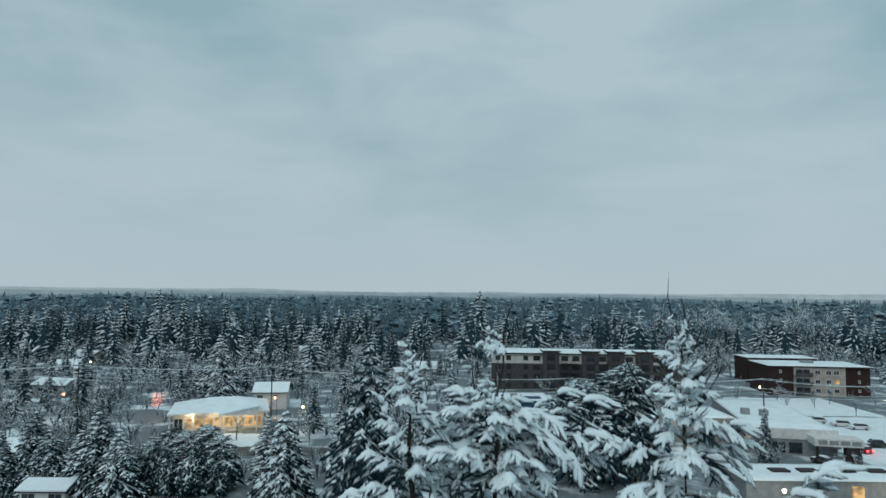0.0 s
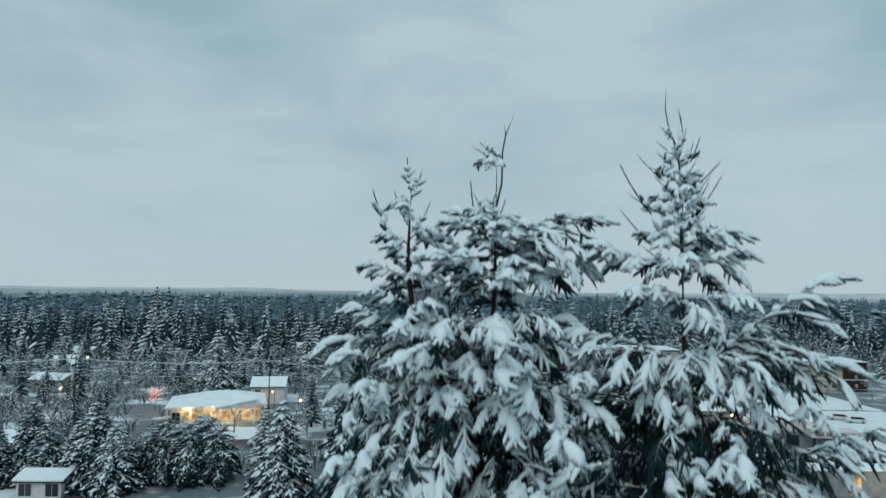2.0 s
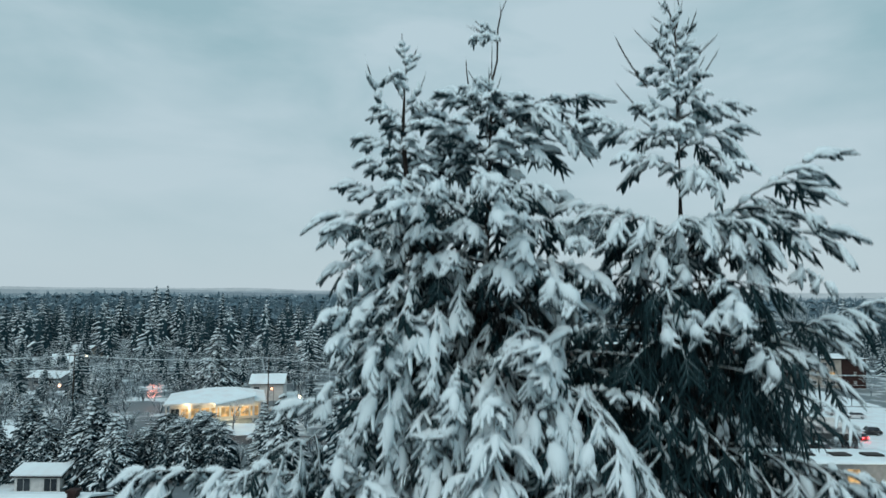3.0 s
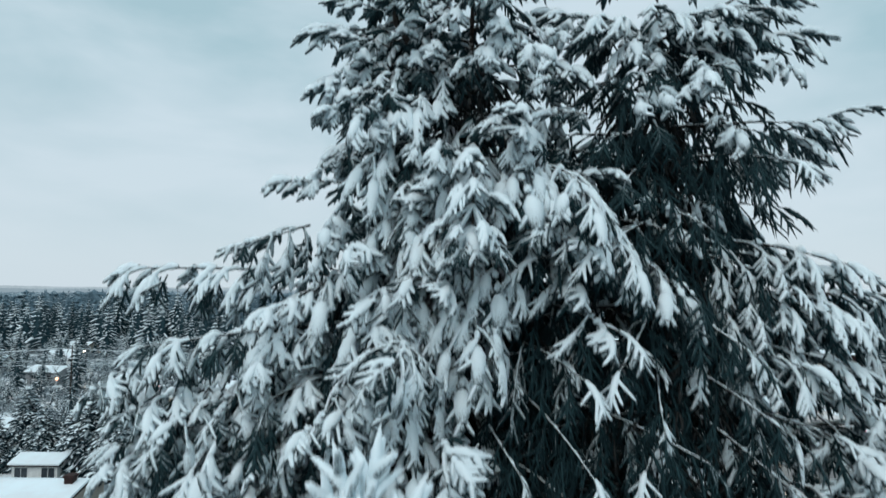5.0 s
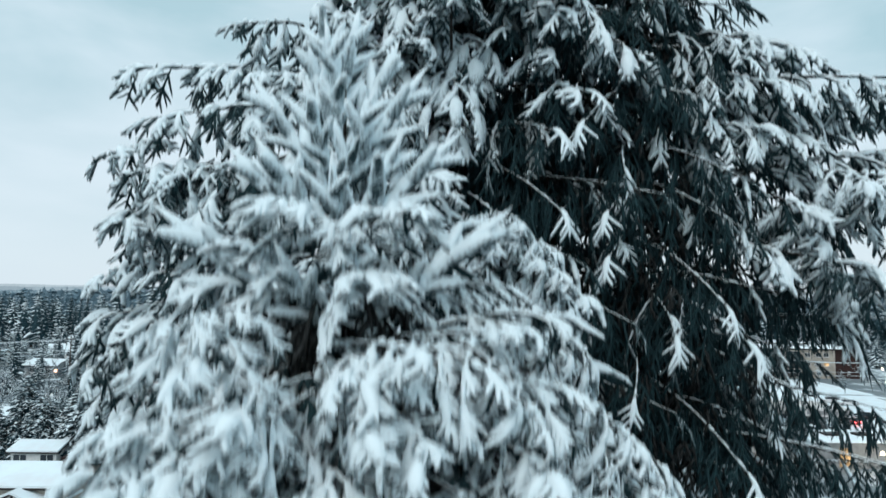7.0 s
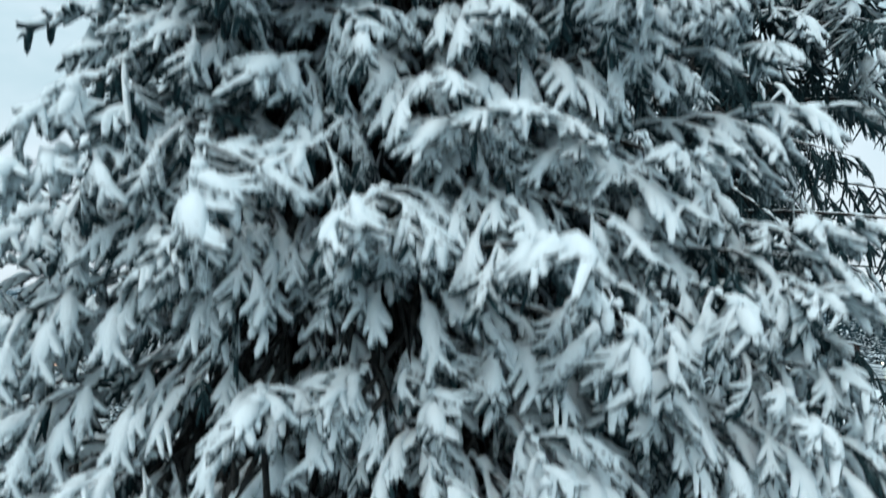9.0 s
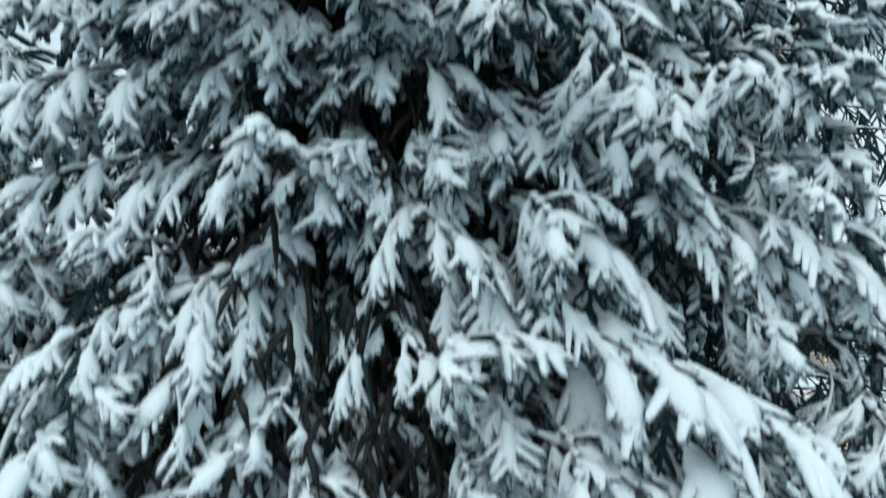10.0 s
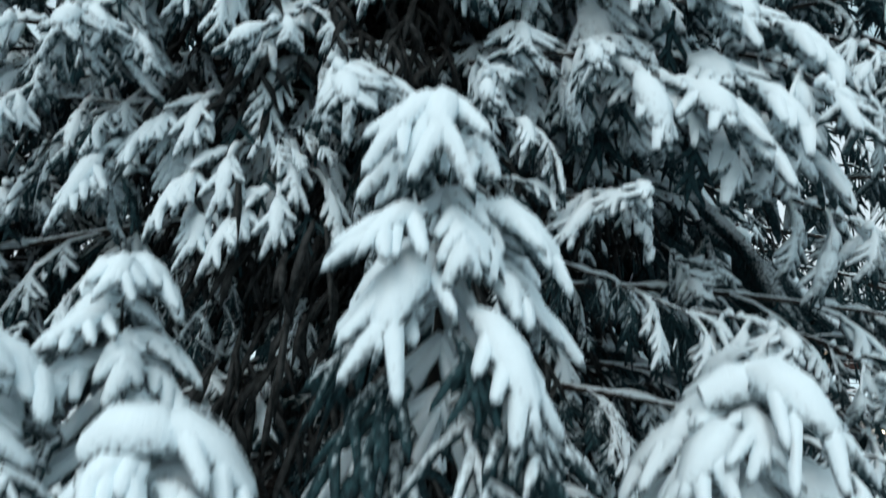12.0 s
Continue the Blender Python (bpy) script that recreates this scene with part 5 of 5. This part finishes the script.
# apartment block of four storeys with towers and balconies
apt = thing("apartment_building", "four-storey apartment block, pale top floor, dark lower floors, snowy roof", "building", pose(46, 206, 0, 0, 0, -4))
block(apt, -30, 30, 0, 16, 0, 8.6, M_TAUPE, "lower_wall")
block(apt, -30, 30, 0.05, 16, 8.6, 11.6, M_PALE, "upper_wall", "pale grey top floor")
block(apt, -30.6, 30.6, -0.7, 16.6, 11.6, 12.0, M_DARK, "roof_edge")
snow_slab(apt, -30.5, 30.5, -0.6, 16.5, 12.0, 0.3)
for tx in (-11, 1.5, 9.5, 18.5):
    block(apt, tx - 2.6, tx + 2.6, -1.4, 4, 0, 12.6, M_TAUPE, "tower")
    block(apt, tx - 3.0, tx + 3.0, -1.9, 4.4, 12.6, 12.95, M_DARK, "tower_roof")
    snow_slab(apt, tx - 2.9, tx + 2.9, -1.8, 4.3, 12.95, 0.15, "tower_snow", 3)
    for fl in range(4):
        window(apt, tx, -1.4, 0.8 + 3 * fl, 2.6, 2.0, trim=M_DARK)
for fl in range(4):
    for wx in (-28, -24.5, -19, -15.5, -6.5, -3.0, 5.5, 14, 22.5, 26.5):
        window(apt, wx, 0 if fl < 3 else 0.05, 0.9 + 2.9 * fl, 1.5 if wx < -18 else 2.2, 1.5, trim=M_DARK)
    if fl:
        for bx in (-5, 5.5, 14):
            g = Geo()
            g.box(bx - 2.7, bx + 2.7, -1.5, -0.002, 2.9 * fl - 0.1, 2.9 * fl + 0.08)
            for i in range(13):
                q = bx - 2.65 + i * 5.3 / 12
                g.box(q - 0.03, q + 0.03, -1.48, -1.42, 2.9 * fl + 0.08, 2.9 * fl + 1.0)
            g.box(bx - 2.7, bx + 2.7, -1.5, -1.4, 2.9 * fl + 1.0, 2.9 * fl + 1.08)
            part("balcony", g, M_DARK, apt)

# low shop with a blue fascia
shop = thing("shop", "low flat-roofed shop with a blue band and snow on the roof", "building", pose(19, 157, 0, 0, 0, 2))
block(shop, -8, 8, 0, 12, 0, 3.2, M_WHITE)
block(shop, -8.1, 8.1, -0.3, 12.1, 3.2, 5.0, M_BLUE, "fascia", "dark blue fascia band")
block(shop, -8.3, 8.3, -1.6, -0.3, 2.9, 3.15, M_DARK, "canopy")
snow_slab(shop, -8.1, 8.1, -0.3, 12.1, 5.0)
block(shop, -1.6, 0.0, 4, 5.4, 5.1, 6.0, M_GREY, "roof_unit")
block(shop, 1.5, 5.5, 1.4, 4.0, 5.1, 5.5, M_BLUE, "roof_panel")
for i in range(5):
    window(shop, -6.2 + i * 3.1, 0, 0.6, 2.2, 2.0, trim=M_DARK)

# brick apartment house with a pale middle bay, and its wing behind
brick = thing("brick_apartment_house", "red brick apartment house with cream middle bay and snowy roof", "building", pose(117.5, 200, 0, 0, 0, -6))
block(brick, -15, 15, 0, 16, 0, 8.9, M_BRICK)
block(brick, -7.6, 7.6, -0.5, 2, 0, 8.8, M_STUCCO, "middle_bay", "cream rendered middle bay")
block(brick, -15.5, 15.5, -0.9, 16.5, 8.9, 9.25, M_DARK, "roof_edge")
snow_slab(brick, -15.4, 15.4, -0.8, 16.4, 9.25, 0.3)
for fl in range(3):
    g = Geo()
    g.box(-7.6, -2.4, -1.7, -0.52, 0.5 + 2.8 * fl, 0.7 + 2.8 * fl)
    g.box(-7.6, -2.4, -1.7, -1.6, 0.7 + 2.8 * fl, 1.7 + 2.8 * fl)
    part("balcony", g, M_TAUPE, brick)
    window(brick, -5.0, -0.5, 0.8 + 2.8 * fl, 4.4, 2.0)
    for wx in (-0.6, 2.6, 4.9):
        window(brick, wx, -0.5, 1.1 + 2.8 * fl, 1.6, 1.3, wx > 4 and fl == 1)
    for wx in (-11.4, 11.8):
        window(brick, wx, 0, 1.5 + 2.8 * fl, 0.7, 0.9)
block(brick, -2, 1.2, 6, 9, 9.3, 10.4, M_GREY, "roof_unit")
wing = thing("brick_wing", "dark brick wing with a snowy flat roof", "building", pose(121, 228, 0, 0, 0, -4))
block(wing, -12, 12, 0, 12, 0, 9.0, M_BRICK)
snow_slab(wing, -12.3, 12.3, -0.3, 12.3, 9.0, 0.3)
for fl in range(3):
    for wx in (-10.5, -8, -5):
        window(wing, wx, 0, 1.2 + 2.7 * fl, 1.4, 1.3, wx < -10 and fl > 0)

# big store with a snow-covered roof and a signed front
store = thing("store", "large pale store with a broad snowy roof and a red-lit front", "building", pose(70, 126, 0, 0, 0, -12))
block(store, -9, 6.5, 0, 38, 0, 4.8, M_GREY)
block(store, -9.1, 6.6, -0.3, 0.4, 3.2, 5.1, M_WHITE, "parapet")
snow_slab(store, -9, 6.5, 0.5, 38, 4.8, 0.3)
block(store, 1.0, 9.3, -4.5, -0.3, 3.0, 4.4, M_WHITE, "canopy", "white front canopy")
block(store, 1.3, 1.7, -4.3, -3.9, 0, 3.0, M_DARK, "post")
block(store, 6.5, 9.0, -4.3, -2.5, 0, 3.0, M_DARK, "porch_wall")
for i in range(4):
    block(store, 1.6 + i * 1.9, 3.1 + i * 1.9, -4.62, -4.5, 3.35, 4.1, M_GREY, "sign_panel")
for ux, uy in ((-6.5, 14), (-3.0, 13), (-7.5, 36)):
    block(store, ux - 0.8, ux + 0.8, uy, uy + 1.6, 4.9, 6.3, M_GREY, "roof_unit")
for i in range(3):
    window(store, -7 + 3 * i, 0, 0.5, 2.4, 2.0, trim=M_DARK)

annex = thing("annex", "plain rendered workshop with a snowy roof", "building", pose(53, 137, 0, 0, 0, 0))
block(annex, -9.2, 9.2, 0, 12, 0, 5.0, M_GREY)
block(annex, -9.25, -2.0, -0.1, 0, 0.5, 4.4, M_GREY, "door_panel", "blue-grey sliding door")
snow_slab(annex, -9.4, 9.4, -0.2, 12.2, 5.0)
block(annex, -6, -4.6, 5, 6.4, 5.1, 6.4, M_GREY, "roof_unit")
gable("house", "grey house with a snowy roof behind the workshop", 58, 172, 0, 9, 8, 4, 5.6, M_GREY, ((-2, 1.5, 1.6, 1.4), (2, 1.5, 1.6, 1.4)))

front = thing("long_shed", "long grey building with a snowy roof and roof lights", "building", pose(58, 96, 0, 0, 0, 0))
block(front, -13, 13, 0, 8.5, 0, 3.8, M_GREY)
snow_slab(front, -13.3, 13.3, -0.3, 8.8, 3.8, 0.3)
for sx in (-6.0, -1.6, 4.0, 9.0):
    block(front, sx - 1.4, sx + 1.4, 3.2, 5.0, 4.0, 4.35, M_DARK, "roof_light")
block(front, 2.6, 4.4, -0.08, 0.0, 0.3, 3.0, M_LITPANE, "lit_door", "warmly lit doorway")

# houses
gable("garage", "small white garage with two doors and a snowy roof", -56.5, 92.2, 0, 6.4, 5, 2.5, 3.3, M_WHITE, ((-1.9, 0.3, 2.0, 1.9), (1.9, 0.3, 2.0, 1.9)))
gable("house", "small white house with a snowy roof behind the hall", -45.4, 170, 8, 8.5, 9, 4.4, 6.2, M_WHITE, ((-2.6, 2.6, 1.6, 1.2), (1.2, 2.6, 1.2, 1.2)))
gable("house", "white bungalow with a snowy roof", -74, 113, 0, 7, 7, 2.6, 4.0, M_WHITE, ((0, 1, 1.6, 1.2),))
rng = random.Random(60)
for x, y in ((-114, 186), (-134, 230), (-146, 208), (-150, 265), (-195, 290), (-85, 285), (-62, 300), (-8, 240), (-20, 330), (10, 420), (-30, 430), (-12, 225), (60, 250), (40, 262), (78, 262), (90, 300), (230, 420), (-60, 380)):
    gable("house", "suburban house half hidden by trees, with a snowy roof", x, y, rng.uniform(-25, 25), rng.uniform(8, 12), rng.uniform(7, 9), rng.uniform(2.6, 3.6), rng.uniform(4.2, 5.4), rng.choice((M_WHITE, M_GREY, M_STUCCO)), ((-2.5, 1.5, 1.6, 1.3), (2.5, 1.5, 1.6, 1.3)))
tudor = gable("timbered_house", "timber-framed house with a broad snowy roof and a chimney", -42.3, 62, 0, 14, 8, 6.7, 7.7, M_STUCCO, ((-5.4, 4.3, 2.0, 1.5),))

gable("house", "house with a snowy roof among the firs", -27.5, 62, 0, 6.5, 8, 5.6, 6.6, M_WHITE, ((-1.5, 3.6, 1.6, 1.3), (1.4, 3.6, 1.2, 1.3)))

# poles and street lamps
def pole(x, y, h, arm=True):
    ob = thing("utility_pole", "weathered wooden utility pole with a cross-arm", "pole", pose(x, y, hills(x, y)), "utility poles")
    g = Geo()
    g.tube([(0, 0, -0.5), (0, 0, h * 0.5), (0, 0, h)], (0.17, 0.14, 0.11), 8)
    part("post", g, M_POLE, ob, smooth=True)
    if arm:
        g = Geo()
        g.box(-1.2, 1.2, -0.2, -0.1, h - 0.7, h - 0.55)
        part("cross_arm", g, M_POLE, ob)
    return ob


for x, y, h in ((-77.8, 137.4, 15.5), (-42.4, 160.0, 13), (-9.0, 150.0, 13), (76, 152, 12), (-140, 137, 14), (30, 150, 12), (110, 150, 11), (11.0, 148.0, 12)):
    pole(x, y, h)


def lamp_post(x, y, z, m, power, color, size=0.3):
    ob = thing("street_lamp", "lit street lamp on a thin post", "street lamp", pose(x, y, hills(x, y)), "street lamps")
    g = Geo()
    g.tube([(0.5, 0, -0.3), (0.5, 0, z - 0.4), (0.35, 0, z), (0, 0, z)], (0.07, 0.06, 0.05, 0.04), 6)
    part("post", g, M_POLE, ob, smooth=True)
    g = Geo()
    g.tube([(0, 0, z - size), (0, 0, z - size * 0.5), (0, 0, z + size * 0.5), (0, 0, z + size)], (size * 0.5, size, size, size * 0.4), 8)
    part("lamp_head", g, m, ob, "glowing lamp head", smooth=True)
    if power:
        li = bpy.data.lights.new("street_lamp_light", "POINT")
        li.energy, li.color, li.shadow_soft_size = power, color, 0.3
        lo = new("street_lamp_light", li)
        lo.parent, lo.location = ob, (0, -0.2, z - 2 * size - 0.1)


for x, y, z, m, p in ((-90.8, 154.4, 6, M_SODIUM, 400), (-118, 215, 7, M_LAMP, 0), (-41, 158, 5, M_SODIUM, 300), (-31.5, 146, 5, M_LAMP, 300), (49.5, 134, 5.5, M_LAMP, 200), (60, 132, 5, M_LAMP, 250), (93, 188, 4.5, M_LAMP, 300), (135, 192, 4, M_LAMP, 300), (48.5, 92, 3.5, M_LAMP, 150), (65, 93, 3.0, M_LAMP, 150)):
    lamp_post(x, y, z, m, p, (1.0, 0.55, 0.3) if m is M_SODIUM else (1.0, 0.8, 0.55), 0.34 if m is M_SODIUM else 0.26)


# ---- the timbered house's front ----
g = Geo()
g.prism([(0, 0, 0), (6.0, 0, 0), (6.0, 0, 5.6), (3.0, 0, 6.9), (0, 0, 5.6)], 0, 3.0, 0)
wing_front = part("front_gable", g, M_WHITE, tudor, "white rendered gable between dark timbers", at=pose(0.6, -1.5, -0.3))
for x0, x1, z0, z1 in ((0.0, 0.2, 0.1, 5.6), (5.8, 6.0, 0.1, 5.6), (1.9, 2.08, 3.0, 5.4), (3.9, 4.08, 3.0, 5.4), (2.9, 3.08, 5.62, 6.7), (0.2, 5.8, 5.42, 5.6), (0.2, 5.8, 2.85, 3.0), (0.95, 1.08, 3.0, 5.42), (4.9, 5.03, 3.0, 5.42)):
    g = Geo()
    g.box(x0, x1, -0.06, 0.0, z0, z1)
    part("timber", g, M_TIMBER, wing_front)
for x0, z0, x1, z1 in ((0.0, 5.55, 3.0, 6.85), (6.0, 5.55, 3.0, 6.85), (1.5, 5.6, 2.3, 6.4), (4.5, 5.6, 3.7, 6.4)):
    g = Geo()
    g.tube([(x0, -0.05, z0), (x1, -0.05, z1)], (0.1, 0.1), 4, cap=True)
    part("timber", g, M_TIMBER, wing_front)
g = Geo()
g.prism([(-0.5, -0.4, 5.44), (3.0, -0.4, 6.96), (6.5, -0.4, 5.44), (6.5, -0.4, 5.66), (3.0, -0.4, 7.18), (-0.5, -0.4, 5.66)], 0, 6.0, 0)
part("gable_snow", g, M_SNOW, wing_front, "snow on the gable roof")
g = Geo()
g.box(0.25, 0.9, -0.05, 0.0, 3.1, 5.3)
part("red_panel", g, M_REDDOOR, wing_front, "red-brown door panel")
for wx, ww in ((3.6, 1.6), (5.1, 0.7), (2.1, 0.8)):
    window(tudor, wx, -1.5, 3.2, ww, 1.6, trim=M_DARK)
g = Geo()
g.tube([(5.9, 3.6, 5.5), (5.9, 3.6, 8.5), (5.9, 3.6, 8.5), (5.9, 3.6, 8.75)], (0.6, 0.6, 0.75, 0.75), 4, cap=True)
part("chimney", g, M_BRICK, tudor, "brick chimney stack")
for x0 in (-7.0, -5.0, -2.6, -0.4):
    g = Geo()
    g.box(x0, x0 + 0.18, -0.06, -0.002, 3.0, 6.6)
    part("timber", g, M_TIMBER, tudor)


# ---- cars ----
M_RUBBER = plain("tyre_rubber", (0.02, 0.02, 0.02), 0.85, 4.0, 0.2)
M_RIM = plain("wheel_metal", (0.35, 0.36, 0.37), 0.35, 4.0, 0.15, metal=0.8)


def car_paint(name, color):
    m = Mat(name)
    c = m.mix(m.span(m.noise(1.2), 0.45, 0.6), color, tuple(v * 0.7 + 0.05 for v in color))
    return m.done(c, 0.3)


P_RED, P_BLACK, P_WHITE, P_GREY = car_paint("red_paint", (0.3, 0.02, 0.02)), car_paint("black_paint", (0.02, 0.02, 0.022)), car_paint("white_car_paint", (0.6, 0.61, 0.62)), car_paint("grey_paint", (0.12, 0.13, 0.14))


def bridge(g, rings, slot=0):
    """Joins outline after outline of equal length into a skin with closed ends."""
    n0, k = len(g.v), len(rings[0])
    for ring in rings:
        g.v += ring
        g.heap += [0.5] * k
    for i in range(len(rings) - 1):
        for j in range(k):
            a, b = n0 + i * k + j, n0 + i * k + (j + 1) % k
            g.f.append((a, b, b + k, a + k))
            g.s.append(slot)
    g.f.append(tuple(n0 + k - 1 - j for j in range(k)))
    g.f.append(tuple(n0 + (len(rings) - 1) * k + j for j in range(k)))
    g.s += [slot, slot]


def car(x, y, turn, paint, label, tall=1.45, snow=0.12, lights=False):
    """A car that faces local +y; its tail looks to -y."""
    ob = thing("car", label, "car", pose(x, y, 0.02, 0, 0, turn), "parked cars")
    g = Geo()
    rings = []
    for yy, w, lo, hi in ((-2.2, 0.74, 0.38, 0.78), (-2.1, 0.84, 0.28, 0.9), (-1.0, 0.88, 0.24, 0.95), (0.6, 0.88, 0.24, 0.93), (1.8, 0.84, 0.28, 0.82), (2.2, 0.7, 0.38, 0.66)):
        rings.append([(-w, yy, lo), (w, yy, lo), (w * 1.02, yy, (lo + hi) / 2), (w * 0.93, yy, hi), (-w * 0.93, yy, hi), (-w * 1.02, yy, (lo + hi) / 2)])
    bridge(g, rings)
    part("body", g, paint, ob)
    g = Geo()
    rings = []
    for yy, w, hi in ((-1.95, 0.72, 0.93), (-1.4, 0.66, tall - 0.08), (-0.6, 0.66, tall), (0.3, 0.65, tall - 0.04), (1.05, 0.72, 0.93)):
        rings.append([(-0.78, yy, 0.9), (0.78, yy, 0.9), (w, yy, hi), (-w, yy, hi)])
    bridge(g, rings)
    part("cabin", g, M_GLASS, ob, "dark window glass")
    g = Geo()
    g.tube([(0, -1.5, tall - 0.03), (0, -0.9, tall + 0.02), (0, -0.1, tall + 0.02), (0, 0.4, tall - 0.05)], (0.25, 0.3, 0.3, 0.2), 8, 0, 1.0, 0.0, 2.0, True)
    for v in range(len(g.v)):
        a = g.v[v]
        g.v[v] = (a[0], a[1], max(tall - 0.06, min(a[2], tall + snow)))
    part("roof_snow", g, M_SNOW, ob, smooth=True)
    g = Geo()
    g.box(-0.72, 0.72, 1.1, 2.0, 0.85, 0.9 + snow * 0.5)
    part("bonnet_snow", g, M_SNOW, ob)
    for wx in (-0.8, 0.8):
        for wy in (-1.35, 1.35):
            g = Geo()
            g.tube([(wx - 0.11, wy, 0.32), (wx + 0.11, wy, 0.32)], (0.32, 0.32), 14, 0, 0.1, 0, 1, True)
            wheel = part("wheel", g, M_RUBBER, ob)
            g = Geo()
            sx = wx + (0.115 if wx > 0 else -0.115)
            g.tube([(sx - 0.02, wy, 0.32), (sx + 0.02, wy, 0.32)], (0.2, 0.2), 10, 0, 0.1, 0, 1, True)
            part("rim", g, M_RIM, wheel)
    for sx in (-0.58, 0.58):
        g = Geo()
        g.box(sx - 0.18, sx + 0.18, -2.26, -2.12, 0.62, 0.78)
        part("tail_light", g, M_TAIL if lights else P_RED, ob, "glowing red tail light" if lights else "")
        if lights:
            li = bpy.data.lights.new("tail_lamp", "POINT")
            li.energy, li.color, li.shadow_soft_size = 12, (1.0, 0.04, 0.05), 0.1
            lo = new("tail_lamp", li)
            lo.parent, lo.location = ob, (sx, -2.5, 0.7)
    return ob


car(84.0, 129.5, 8, P_RED, "red car with its tail lights on, in a snowy lot", lights=True)
car(89.2, 133.5, 85, P_BLACK, "black car with snow on its roof", 1.7)
car(92.5, 129.0, 80, P_GREY, "grey car with a snowy roof")
for x, y, tn in ((92.0, 158.5, 80), (95.5, 154.5, 78), (97.5, 151.0, 80)):
    car(x, y, tn, P_WHITE, "parked car buried under snow", 1.45, 0.22)
car(70.5, 120.0, 12, P_BLACK, "dark car under the store's canopy, tail lights on", 1.5, lights=True)
car(76.5, 121.5, 5, P_BLACK, "dark car beside the store", 1.6)
car(-34.6, 124.5, 88, P_WHITE, "white car on the slushy road", 1.45)
car(80.0, 133.0, 5, P_GREY, "grey car in front of the store", 1.5, 0.2)
sheet("pavement", "trodden snow on a parking lot", 79.5, 112, 118, 166, 0.04, M_SNOW)
sheet("pavement", "snowy lot before the brick house", 84, 142, 167, 196, 0.05, M_SNOW)
sheet("driveway", "snowy driveway before the hall", -48, -38, 129.3, 141, 0.06, M_SNOW)


# ---- power lines ----
def sagging(a, b, drop):
    return [tuple(a[j] + (b[j] - a[j]) * u - (drop * 4 * u * (1 - u) if j == 2 else 0) for j in range(3)) for u in (0, 0.125, 0.25, 0.375, 0.5, 0.625, 0.75, 0.875, 1)]


LINE = ((-200, 150, 14.0), (-140, 137, 13.4), (-77.8, 137.4, 14.9), (-42.4, 160, 12.4), (-9, 150, 12.4), (30, 150, 11.4), (76, 152, 11.4), (110, 150, 10.4), (170, 160, 11))
for a, b in zip(LINE, LINE[1:]):
    ob = thing("power_line", "thin dark power lines strung between wooden poles", "power line", pose(0, 0, 0), "power lines")
    for off, lift in ((-1.1, 0.0), (0.0, 0.12), (1.1, 0.0), (0.0, -2.2), (0.1, -3.0)):
        g = Geo()
        g.tube(sagging((a[0] + off, a[1] - 0.15, a[2] + lift), (b[0] + off, b[1] - 0.15, b[2] + lift), 0.9), (0.045,) * 9, 3, 0, 0.9)
        part("wire", g, M_TWIG, ob)


# ---- the small tree hung with red lights ----
red_tree = tree(BARE[1], -70.5, 160.0, 6.0, "small leafless tree hung with red lights", "", random.Random(5), 1.1)
g = Geo()
rng = random.Random(77)
for _ in range(90):
    a, t, zz = rng.uniform(0, 6.28), rng.uniform(0.5, 2.6) , rng.uniform(4.0, 9.5)
    c = (t * math.cos(a), t * math.sin(a), zz)
    g.tube([(c[0], c[1], c[2] - 0.1), (c[0], c[1], c[2]), (c[0], c[1], c[2] + 0.1)], (0.05, 0.17, 0.0), 5, 0, 0.0)
part("light_string", g, glow_material("red_bulbs", (1.0, 0.2, 0.08), 1.6), red_tree, "small glowing red bulbs")
li = bpy.data.lights.new("red_tree_light", "POINT")
li.energy, li.color, li.shadow_soft_size = 300, (1.0, 0.3, 0.2), 1.0
ob = new("red_tree_light", li)
ob.location = (-70.5, 158.6, 4.4)
